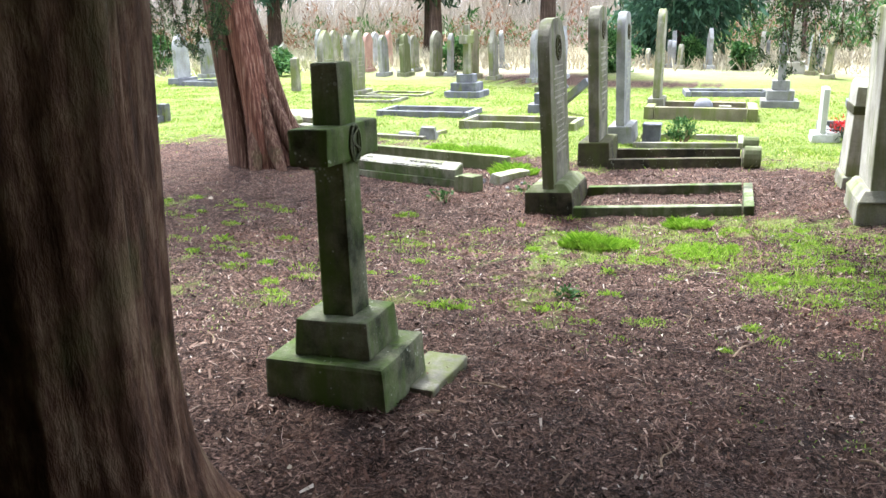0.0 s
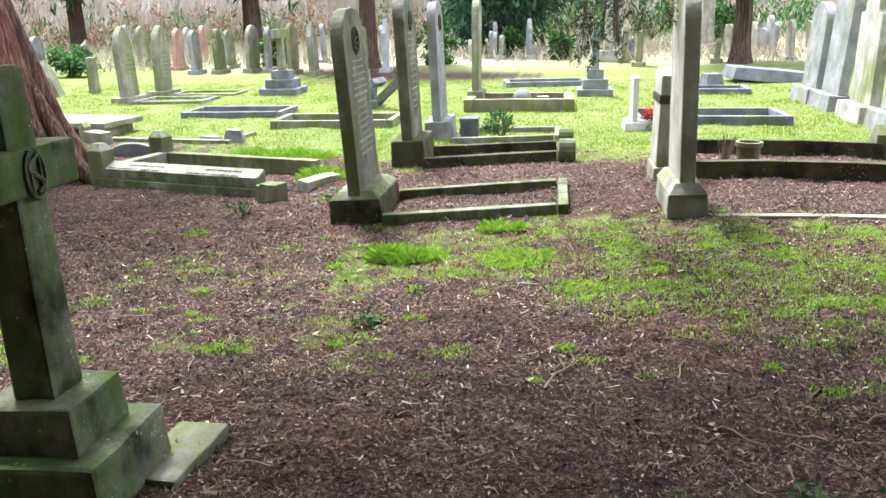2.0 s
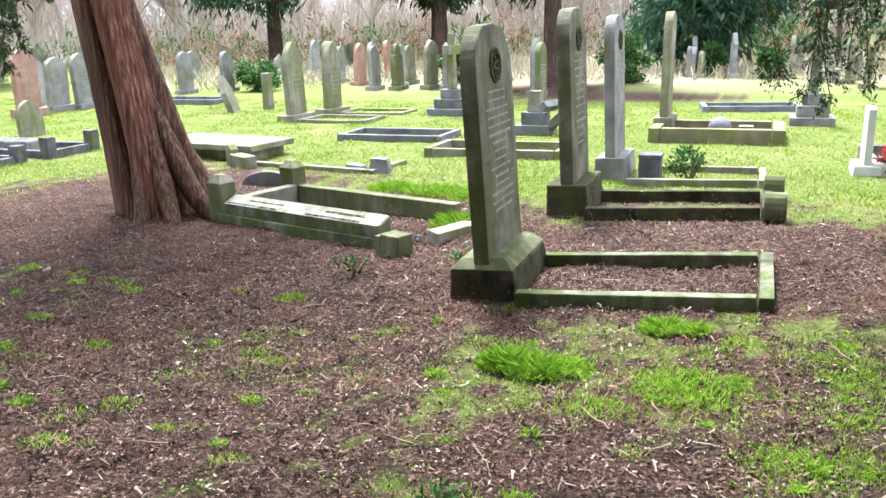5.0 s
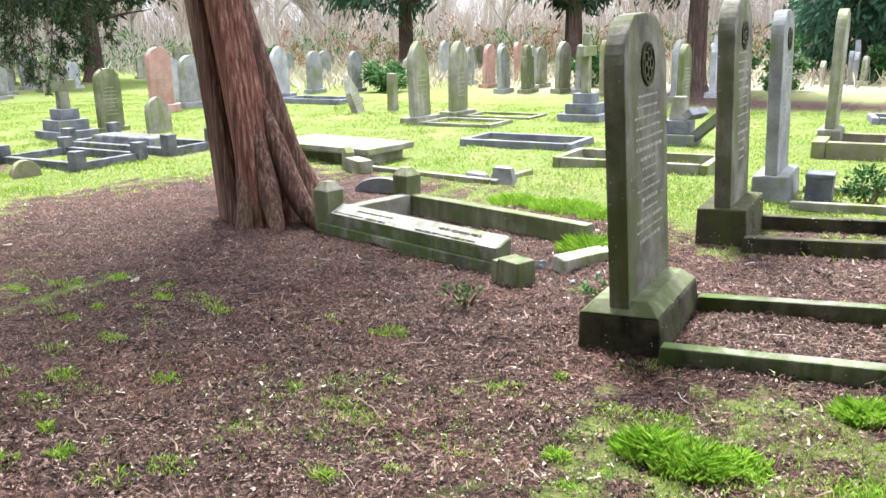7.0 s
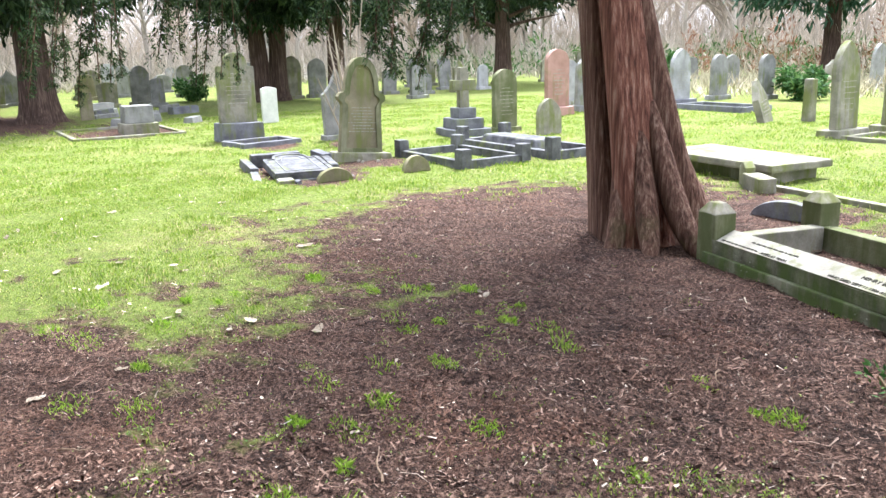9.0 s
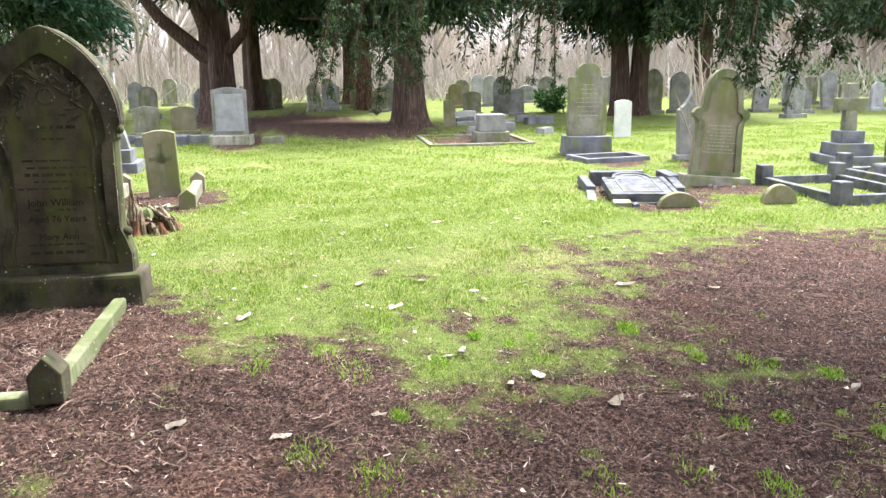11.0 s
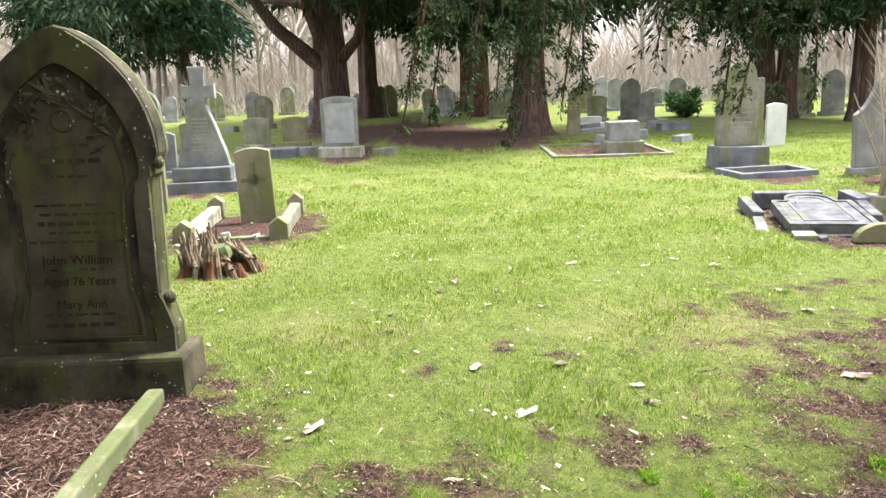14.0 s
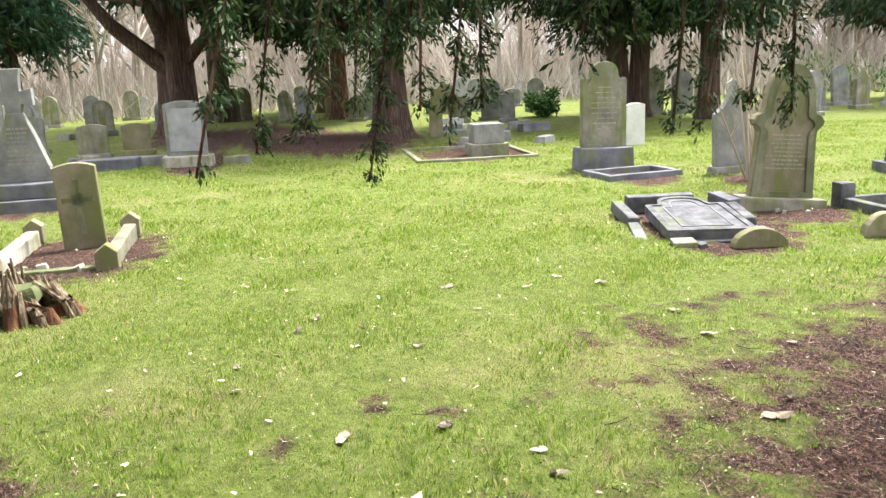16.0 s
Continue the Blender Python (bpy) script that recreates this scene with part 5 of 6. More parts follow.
shade_crown(fluted, -0.9, 0.9, 2.3, 3.7, 9.0, 1600, 402)


def hanging(tree, top, tip, w, seed, mat=YEW, n=90, leafsize=0.085):
    """A drooping branch of flat needled sprays, hung from the tree's limbs; places in the world."""
    o = tree.matrix_basis.translation
    a, b = Vector(top) - o, Vector(tip) - o
    rr = random.Random(seed)
    bm = bmesh.new()
    cs, ai = [], []
    mid = a.lerp(b, 0.5) + Vector((rr.uniform(-.1, .1), rr.uniform(-.1, .1), 0.1))
    pts = [a, a.lerp(mid, 0.5), mid, mid.lerp(b, 0.5), b]
    for p, q in zip(pts[:-1], pts[1:]):
        tube(bm, p, q, 0.004, 0.003, 4)
    ln = (b - a).length
    for i in range(n):
        s = rr.uniform(0.1, 1.0) ** 0.7
        p = (a.lerp(mid, s * 2) if s < 0.5 else mid.lerp(b, s * 2 - 1))
        t = rr.uniform(0, 6.283)
        out = Vector((math.cos(t), math.sin(t), -0.9)) * w * rr.uniform(0.3, 1.0)
        e = p + out
        tube(bm, p, e, 0.002, 0.001, 3)
        for k in range(5):
            cs.append(p.lerp(e, 0.25 + k * 0.18))
            ai.append(out.normalized())
    part("branch", bm, DARK_BARK, tree)
    v, f = sprays(np.array(cs), np.array(ai), leafsize, 6, seed, 0.3, 0.16)
    soup("hanging_foliage", v, f, mat, tree)


TIPS_T = ((-5.18, 4.59, 1.11), (-5.34, 4.6, 1.2), (-5.64, 4.65, 1.1), (-5.55, 4.75, 1.15), (-5.85, 4.78, 1.19), (-5.68, 4.88, 1.03), (-5.94, 4.87, 1.16), (-5.43, 4.96, 1.18), (-5.52, 5.03, 1.15), (-5.41, 5.07, 1.18), (-5.48, 5.47, 1.11), (-5.37, 5.48, 1.14), (-5.42, 5.6, 1.17), (-5.47, 5.72, 1.14), (-4.86, 6.4, 1.16), (-5.31, 6.81, 1.05), (-5.6, 6.5, 1.32), (-6.29, 4.94, 1.2), (-5.58, 5.43, 1.31))
TIPS_L = ((-5.82, 4.73, 1.42), (-5.79, 4.96, 1.27), (-5.51, 5.29, 1.29), (-5.0, 6.34, 1.29), (-5.6, 6.27, 1.39), (-4.45, 6.06, 1.29), (-4.41, 6.12, 1.2), (-4.51, 6.33, 1.21), (-4.34, 6.39, 1.26), (-4.5, 6.69, 1.39), (-4.14, 6.16, 1.43))
TIPS_N = ((0.22, 7.59, 1.15), (0.35, 7.18, 1.06), (0.45, 6.98, 1.05), (0.63, 7.17, 1.1), (0.82, 7.36, 1.25), (1.03, 7.54, 1.34), (1.14, 7.53, 1.41), (0.49, 6.79, 1.27), (0.7, 7.08, 1.39))

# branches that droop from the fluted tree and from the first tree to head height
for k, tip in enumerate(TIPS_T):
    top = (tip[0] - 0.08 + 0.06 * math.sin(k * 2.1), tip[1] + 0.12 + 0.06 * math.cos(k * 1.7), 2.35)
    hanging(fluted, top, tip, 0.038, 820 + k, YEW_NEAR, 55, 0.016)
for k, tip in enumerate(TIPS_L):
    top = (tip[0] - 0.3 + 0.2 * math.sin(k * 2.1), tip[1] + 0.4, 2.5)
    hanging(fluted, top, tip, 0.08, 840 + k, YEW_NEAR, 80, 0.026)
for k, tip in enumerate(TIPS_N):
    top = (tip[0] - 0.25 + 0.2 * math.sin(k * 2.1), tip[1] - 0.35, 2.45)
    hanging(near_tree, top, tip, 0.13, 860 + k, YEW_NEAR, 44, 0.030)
bm = bmesh.new()
o = fluted.matrix_basis.translation
for k in range(3):
    tube(bm, (-0.4, -0.2 * k, 3.2), Vector((-5.4 - 0.3 * k, 5.3 + 0.8 * k, 2.45)) - o, 0.05, 0.012)
part("limb", bm, DARK_BARK, fluted)
bm = bmesh.new()
o = near_tree.matrix_basis.translation
tube(bm, (0, 0, 3.3), Vector((-0.3, 5.0, 3.1)) - o, 0.08, 0.04)
tube(bm, Vector((-0.3, 5.0, 3.1)) - o, Vector((0.5, 6.8, 2.5)) - o, 0.04, 0.012)
part("limb", bm, DARK_BARK, near_tree)


# ---- unseen yews added behind the path to block light from that side ----
belt = evergreen(-1.5, -5.0, 0.4, 6.0, 4.2, 0.6, 14.0, 640, YEW, DARK_BARK, 30000, 0.5, label="unseen yew added behind the path to block light", clumps=110)
for k, (px, py) in enumerate(((-9.5, -5.0), (2.5, -5.0), (7.5, -2.0), (12.0, 4.0), (-15.5, -8.0), (-5.5, -6.5))):
    copy_thing(belt, pose(px, py, float(land(px, py)), 0, 0, 70 * k))
for k, (px, py) in enumerate(((-4.5, -10.5), (1.0, -9.5), (6.0, -8.0), (-11.0, -12.0), (11.0, -3.0))):
    copy_thing(belt, pose(px, py, float(land(px, py)), 0, 0, 50 * k + 20) @ Matrix.Scale(1.3, 4))


# ---- distant wood, hedges and far stones ----
WOODS = []
for q in range(7):
    bt = bare_tree(0, 0, 9 + q, 200 + q, BARE_HAZED, 0.15, levels=4, kids=6, spread=0.7)
    WOODS.append(bt)
    rq = random.Random(300 + q)
    for k in range(34):
        a = radians(rq.uniform(-30, 118))
        d = rq.uniform(46, 84)
        px, py = -2 - d * math.sin(a), 4 + d * math.cos(a)
        copy_thing(bt, pose(px, py, float(land(px, py)), 0, 0, rq.uniform(0, 360)))
    a = radians(-20 + q * 19)
    px, py = -2 - 52 * math.sin(a), 4 + 52 * math.cos(a)
    bt.matrix_basis = pose(px, py, float(land(px, py)))


def thicket(a0, a1, d0, d1, n, h, seed, mat, name, label, cat="thicket", size=0.5):
    """A belt of undergrowth between two bearings and distances, as one mass."""
    r = np.random.RandomState(seed)
    a = np.radians(r.uniform(a0, a1, n))
    d = r.uniform(d0, d1, n)
    lump = 0.6 + 0.4 * np.sin(a * 37 + seed) * np.sin(a * 91 + 1.0)
    p = np.stack([-2 - d * np.sin(a), 4 + d * np.cos(a), -0.3 + h * lump * r.uniform(0, 1, n) ** 1.2], 1)
    v, f = sprays(p, r.normal(0, 0.5, (n, 3)) + np.array((0, 0, 0.8)), size, 4, seed, -0.2)
    ob = soup(name, v, f, mat)
    return tagged(ob, label, cat, kind="stuff")


def brush(a0, a1, d0, d1, n, h, seed, mat, label):
    """Thin upright leafless stems, too many to count."""
    r = np.random.RandomState(seed)
    a = np.radians(r.uniform(a0, a1, n))
    d = r.uniform(d0, d1, n)
    p = np.stack([-2 - d * np.sin(a), 4 + d * np.cos(a), np.full(n, -0.35)], 1)
    top = p + np.stack([r.normal(0, h * 0.42, n), r.normal(0, h * 0.42, n), h * r.uniform(0.35, 1.0, n)], 1)
    w = np.stack([np.cos(a), np.sin(a), np.zeros(n)], 1) * (0.008 + 0.014 * r.uniform(0, 1, (n, 1)))
    v = np.stack([p - w, p + w, top + w * 0.3, top - w * 0.3], 1).reshape(-1, 3)
    return tagged(soup("winter_brush", v, np.arange(len(v)).reshape(-1, 4), mat), label, "thicket", kind="stuff")


brush(-35, 120, 46, 80, 16000, 3.6, 501, BARE_HAZED, "grey-brown leafless undergrowth at the edge of the wood")
brush(-35, 120, 62, 86, 32000, 10.0, 503, BARE_HAZED, "grey haze of bare crowns in the wood")
brush(-35, 120, 40, 60, 15000, 2.2, 502, BARE_HAZED, "low leafless scrub behind the graves")
DRY = plain("dry_winter_grass", (0.40, 0.35, 0.25), 0.9, 0.35)
brush(-40, 44, 24, 40, 12000, 0.55, 505, DRY, "pale dry winter grass and stems between far graves")
thicket(-12, 40, 39, 47, 2000, 2.6, 511, RUSSET, "beech_hedge", "russet beech leaves still hanging on a hedge", "hedge", 0.3)
thicket(-40, 6, 38, 46, 2600, 2.8, 512, SHRUB, "evergreen_hedge", "tall dark green hedge along the far edge", "hedge", 0.45)
thicket(5, 60, 41, 50, 1500, 2.2, 513, SHRUB, "undergrowth", "scattered evergreen undergrowth at the far edge", "thicket", 0.4)
for q, (px, py, rx, z0, z1, mm, rr_) in enumerate(((-22.0, 37.5, 4.2, 2.6, 9.0, CYPRESS, .35), (-14.5, 40.0, 4.5, 3.2, 10.0, CYPRESS, .35), (-13.0, 36.5, 2.6, 2.6, 9.0, YEW, .3), (-2.0, 34.0, 2.8, 0.4, 6.5, CYPRESS, .2),
                                          (2.5, 38.0, 3.6, 3.0, 9.0, CYPRESS, .35), (-47.0, -9.0, 3.8, 2.6, 9.5, CYPRESS, .3), (-43.0, -11.5, 4.0, 2.8, 9.0, YEW, .3), (-44.5, 37.0, 4.0, 3.0, 9.0, YEW, .4), (-50.0, 22.0, 4.0, 2.8, 9.0, YEW, .35),
                                          (5.5, 26.0, 2.4, 2.7, 7.0, YEW, .25))):
    evergreen(px, py, rr_, 6.0, rx, z0, z1, 600 + q, mm, BROWN_BARK, 9000, 0.5, label="conifer at the far side of the churchyard", name="conifer")
for q, (px, py, w_, h_) in enumerate(((6.3, 34.0, 1.6, 2.0), (-1.5, 30.5, 1.0, 1.0), (-9.0, 27.5, 1.2, 1.1), (-3.6, 27.0, 1.3, 1.2), (-29.5, 12.4, 1.3, 0.8), (-18.8, 24.0, 1.6, 1.2), (-14.0, 23.8, 1.2, 1.0), (0.4, 29.0, .8, .8))):
    shrub(px, py, w_, h_, 700 + q, SHRUB, 2400, 0.16)
small = shrub(-0.55, 11.75, 0.42, 0.36, 720, SHRUB, 700, 0.06, "small conifer seedling growing on a grave", "seedling")
rq = random.Random(77)
for q in range(34):
    px, py = rq.uniform(-4, 10), rq.uniform(23, 36)
    if py < 27 and px < 0:
        py += 6
    headstone(px, py, rq.uniform(.45, .65), rq.uniform(.5, 1.35), rq.choice(("gothic", "round", "camber", "gable")), rq.choice((GREY, SAND, SAND_PALE, MARBLE, BROWN)), ((0.34, 0.16, 0.12),), 0.13, 0.72,
              rq.uniform(-4, 4), rq.uniform(-3, 3), rq.uniform(-15, 15), 0, 900 + q, "small old headstone among dry grass")
for q in range(26):
    a, d = radians(rq.uniform(20, 68)), rq.uniform(27, 40)
    px, py = -2 - d * math.sin(a), 4 + d * math.cos(a)
    headstone(px, py, rq.uniform(.5, .65), rq.uniform(.8, 1.4), rq.choice(("gothic", "round", "gothic", "ogee")), rq.choice((GREY, SAND, SAND_PALE, MARBLE, GREY)), ((0.34, 0.16, 0.12),), 0.13, 0.7,
              rq.uniform(-4, 4), rq.uniform(-3, 3), rq.uniform(-15, 15), 0, 950 + q, "old headstone at the far side of the churchyard")
for q in range(30):
    a, d = radians(rq.uniform(74, 112)), rq.uniform(30, 48)
    px, py = -2 - d * math.sin(a), 4 + d * math.cos(a)
    headstone(px, py, rq.uniform(.5, .7), rq.uniform(.7, 1.35), rq.choice(("gothic", "round", "camber", "ogee")), rq.choice((GREY, SAND, SAND_PALE, MARBLE, BROWN)), ((0.34, 0.16, 0.12),), 0.13, 0.75,
              rq.uniform(-5, 5), rq.uniform(-4, 4), rq.uniform(-15, 15), 0, 1000 + q, "old headstone among far trees")
for q in range(14):
    px, py = rq.choice(((-24.5, 9.5), (-21.0, 9.0), (-27, 11), (-20.5, 1.2), (-30.5, -1.5))) if q > 4 else ((-20.3, 0.6), (-20.5, 1.6), (-19.9, 3.4), (-21.6, 8.9), (-24.0, 10.4))[q]
    px, py = px + rq.uniform(-.9, .9) * (q > 4), py + rq.uniform(-1.2, 1.2) * (q > 4)
    blk = thing("stone_block", px, py, rz=rq.uniform(-50, 50), rx=rq.uniform(-6, 6), label="broken grey stone lying in the grass", category="stone block", group="broken stones")
    w_ = rq.uniform(.15, .5)
    part("block", block(-0.14, 0.14, -w_, w_, -0.06, rq.uniform(.1, .26), 0.02, 0.02), rq.choice((SLATE, GREY, SAND)), blk)
for px, py, hh in ((5.2, 30.5, 2.6), (5.5, 31.2, 2.4), (1.8, 27.5, 1.9)):
    ob = thing("stone_column", px, py, label="tall pale stone column on a square base", category="pillar", group="columns")
    part("base", block(-0.3, 0.3, -0.3, 0.3, -0.05, 0.35, 0.02), SAND_PALE, ob)
    part("shaft", block(-0.15, 0.15, -0.15, 0.15, 0.34, hh, 0.02, 0.06), SAND_PALE, ob)
kerb(-1.0, 0.9, 19.4, 20.3, 0.14, 0.14, SLATE, turn=8, label="toppled kerb stones in the grass")
kerb(2.2, 4.0, 17.5, 18.4, 0.14, 0.14, SLATE, turn=-5, label="low grey kerb with a square block")
blk = thing("stone_block", 2.55, 17.1, label="dark turned stone pedestal in the grass", category="stone block")
part("block", block(-0.18, 0.18, -0.18, 0.18, -0.05, 0.5, 0.03, 0.03), SLATE, blk)
for q, (px, py) in enumerate(((3.1, 19.6), (3.5, 19.2))):
    blk = thing("stone_block", px, py, rz=20 * q, label="broken grey stone block in the grass", category="stone block")
    part("block", block(-0.22, 0.22, -0.2, 0.2, -0.05, 0.4 - 0.12 * q, 0.03, 0.05), SLATE, blk)
fl = thing("fallen_slab", 4.9, 20.3, rz=5, ry=6, label="broad dark slab lying tilted in the grass", category="stone slab")
part("slab", block(-0.9, 0.9, -0.5, 0.5, 0.0, 0.28, 0.03, 0.05), SLATE, fl)

# ---- bare sapling by the grey headstone ----
bm = bmesh.new()
rs = random.Random(12)
for k in range(11):
    t = rs.uniform(0, 6.283)
    a = Vector((rs.uniform(-.1, .1), rs.uniform(-.1, .1), -0.05))
    b = a + Vector((math.cos(t) * rs.uniform(.1, .55), math.sin(t) * rs.uniform(.1, .55), rs.uniform(1.2, 2.6)))
    tube(bm, a, b, 0.02, 0.009, 5)
    for j in range(5):
        s = rs.uniform(0.35, 1.0)
        o = a.lerp(b, s)
        e = o + Vector((rs.uniform(-.3, .3), rs.uniform(-.3, .3), rs.uniform(.15, .5)))
        tube(bm, o, e, 0.006, 0.002, 3)
sap = thing("sapling", -13.9, 10.55, label="leafless pale many-stemmed sapling among graves", category="sapling")
part("stem", bm, plain("pale_twigs", (0.36, 0.30, 0.24), 0.85, 0.2), sap)


# ---- litter, grass and small things on the ground ----
def scatter(n, x0, x1, y0, y1, seed):
    r = np.random.RandomState(seed)
    return r.uniform(x0, x1, n), r.uniform(y0, y1, n), r


def surface(x, y):
    k = np.exp(-(np.maximum(0, np.hypot(x + 4, y - 6) - 9) / 6.0) ** 2)
    return land(x, y) + k * (0.012 * waves(x, y, 21, 0.9) + 0.006 * waves(x, y, 22, 0.28) + 0.010 * waves(x, y, 23, 0.17) * bare(x, y))


def nearness(x, y):
    """Falls off away from the line walked."""
    d = np.minimum.reduce([np.hypot(x - 0.2, y - 3.5), np.hypot(x + 1.2, y - 5.5), np.hypot(x + 4.5, y - 5.5), np.hypot(x + 7.5, y - 5.0), np.hypot(x + 0.3, y - 5.0)])
    return np.clip(1.25 - d / 6.5, 0.06, 1)


def flakes(x, y, r, ln, wd, tilt, lift):
    """Flat scraps lying at all angles, some on top of others."""
    n = len(x)
    t = r.uniform(0, 6.283, n)
    d = np.stack([np.cos(t), np.sin(t), r.normal(0, tilt, n)], 1) * ln[:, None]
    s = np.stack([-np.sin(t), np.cos(t), r.normal(0, tilt * 1.4, n)], 1) * wd[:, None]
    c = np.stack([x, y, surface(x, y) + 0.003 + np.abs(d[:, 2]) + lift * r.uniform(0, 1, n) ** 2], 1)
    return np.stack([c - d - s, c + d - s * 0.5, c + d + s * 0.5, c - d + s], 1).reshape(-1, 3)


x, y, r = scatter(820000, -8.0, 4.5, -1.0, 12.5, 41)
keep = (r.uniform(0, 1, len(x)) < nearness(x, y)) & (r.uniform(0, 1, len(x)) < bare(x, y) * 1.2 + 0.02)
x, y = x[keep], y[keep]
n = len(x)
ln = 0.004 + 0.011 * r.uniform(0, 1, n) ** 2 + 0.016 * (r.uniform(0, 1, n) < 0.05)
wd = np.where(r.uniform(0, 1, n) < 0.68, 0.0014, 0.0050) * r.uniform(0.6, 1.4, n)
wd = np.where(x < -4.2, np.minimum(wd, 0.0018), wd)
v = flakes(x, y, r, ln, wd, 0.38, 0.012)
tagged(soup("needle_litter", v, np.arange(len(v)).reshape(-1, 4), LITTER), "brown needles, bark chips and leaf scraps on the soil", "leaf litter", kind="stuff")

# thin fallen twiglets, bent, propped on the litter
x, y, r = scatter(30000, -8.0, 4.0, 1.0, 10.5, 44)
keep = (r.uniform(0, 1, len(x)) < nearness(x, y)) & (r.uniform(0, 1, len(x)) < bare(x, y) - 0.1)
x, y = x[keep], y[keep]
n = len(x)
t = r.uniform(0, 6.283, n)
ln = 0.012 + 0.06 * r.uniform(0, 1, n) ** 2.5
c = np.stack([x, y, surface(x, y) + 0.006 + 0.012 * r.uniform(0, 1, n)], 1)
d = np.stack([np.cos(t), np.sin(t), r.normal(0, 0.12, n)], 1) * ln[:, None]
bow = np.stack([-np.sin(t) * ln, np.cos(t) * ln, np.full(n, 0.008)], 1) * r.uniform(-0.45, 0.45, (n, 1))
w = np.stack([-np.sin(t), np.cos(t), np.full(n, 0.7)], 1) * r.uniform(0.0008, 0.0020, (n, 1))
v = np.stack([c - d - w, c - d + w, c + bow + w, c + d + w * 0.5, c + d - w * 0.5, c + bow - w], 1).reshape(-1, 3)
i0 = np.arange(n)[:, None] * 6
tagged(soup("twiglets", v, np.concatenate([i0 + np.array((0, 1, 2, 5)), i0 + np.array((5, 2, 3, 4))]), LITTER), "thin brown fallen twiglets tangled in the litter", "leaf litter", kind="stuff")

# scraps of bleached leaf over lawn and litter
x, y, r = scatter(4200, -14.0, 4.5, 2.0, 13.0, 45)
keep = r.uniform(0, 1, len(x)) < nearness(x, y) * (0.35 + 0.65 * (1 - bare(x, y))) + 0.1
x, y = x[keep], y[keep]
n = len(x)
v = flakes(x, y, r, 0.004 + 0.016 * r.uniform(0, 1, n) ** 3, 0.003 + 0.007 * r.uniform(0, 1, n) ** 2, 0.3, 0.03)
tagged(soup("leaf_scraps", v, np.arange(len(v)).reshape(-1, 4), PALE_LEAF), "small bleached scraps of leaf in the grass", "leaf litter", kind="stuff")


def blades(x, y, h, r, width=0.0028, bend=0.5):
    n = len(x)
    t = r.uniform(0, 6.283, n)
    lean = h * r.uniform(0.1, bend, n) * 1.3
    p = np.stack([x, y, surface(x, y) - 0.004], 1)
    side = np.stack([-np.sin(t), np.cos(t), np.zeros(n)], 1) * (width * r.uniform(0.7, 1.5, n))[:, None]
    m = p + np.stack([np.cos(t) * lean * 0.35, np.sin(t) * lean * 0.35, h * 0.6], 1)
    q = p + np.stack([np.cos(t) * lean, np.sin(t) * lean, h], 1)
    v = np.stack([p - side, p + side, m + side * 0.8, q, m - side * 0.8], 1).reshape(-1, 3)
    return v, np.arange(len(v)).reshape(-1, 5)


x, y, r = scatter(460000, -13.5, 4.5, 2.4, 13.0, 42)
g = 1 - bare(x, y, True)
keep = (r.uniform(0, 1, len(x)) < nearness(x, y) * 1.1) & (r.uniform(0, 1, len(x)) < g ** 1.6)
for px, py, a_, b_ in ((-1.5, 7.85, .34, .52), (-1.5, 10.15, .3, .5), (1.2, 7.5, .2, .46), (-6.88, 2.97, .24, .52), (-7.4, 12.65, 1.0, .55), (-11.95, 9.7, .28, .5), (-11.15, 8.4, 1.0, .6)):
    keep &= (np.abs(x - px) > a_) | (np.abs(y - py) > b_)
x, y = x[keep], y[keep]
lush = np.clip(0.55 + 0.35 * waves(x, y, 51, 1.2) + 0.25 * waves(x, y, 52, 0.35), 0.25, 1.3)
v, f = blades(x, y, (0.016 + 0.034 * r.uniform(0, 1, len(x))) * lush * (0.4 + 0.6 * (1 - bare(x, y, True))), r)
tagged(soup("grass", v, f, GRASS), "short fresh green grass growing unevenly", "grass", kind="stuff")
# coarser grass on the lawn farther out
x, y, r = scatter(260000, -22.0, 6.0, 1.0, 21.0, 46)
keep = (r.uniform(0, 1, len(x)) < (1 - bare(x, y)) ** 2) & (nearness(x, y) < 0.75)
x, y = x[keep], y[keep]
lush = np.clip(0.6 + 0.4 * waves(x, y, 53, 1.6) + 0.3 * waves(x, y, 54, 0.5), 0.2, 1.4)
v, f = blades(x, y, (0.02 + 0.045 * r.uniform(0, 1, len(x))) * lush, r, 0.006, 0.8)
tagged(soup("grass_farther", v, f, GRASS), "uneven green grass between the graves", "grass", kind="stuff")

# small round-leaved weeds and moss flecks among the thin grass
x, y, r = scatter(120000, -7.0, 4.0, 3.2, 8.0, 47)
patchy = np.clip(waves(x, y, 61, 0.5) * 0.6 + waves(x, y, 62, 0.16) * 0.5 + 0.1, 0, 1)
keep = (r.uniform(0, 1, len(x)) < np.clip((1 - bare(x, y, True)) * 0.9 + 0.04, 0, 1) * patchy) & (bare(x, y) > 0.2)
x, y = x[keep], y[keep]
n = len(x)
v = flakes(x, y, r, r.uniform(0.003, 0.008, n), r.uniform(0.003, 0.006, n), 0.35, 0.022)
WEED = leaf("weed_leaves", ((0.0, (0.045, 0.085, 0.020)), (0.5, (0.13, 0.20, 0.045)), (0.85, (0.24, 0.30, 0.08)), (1.0, (0.36, 0.40, 0.22))), 0.3)
tagged(soup("weed_leaves", v, np.arange(len(v)).reshape(-1, 4), WEED), "tiny green weed leaves and moss among litter", "weeds", kind="stuff")
TUFT = leaf("tall_grass_tuft", ((0.0, (0.13, 0.25, 0.02)), (0.5, (0.25, 0.42, 0.035)), (1.0, (0.42, 0.55, 0.10))), 0.5)
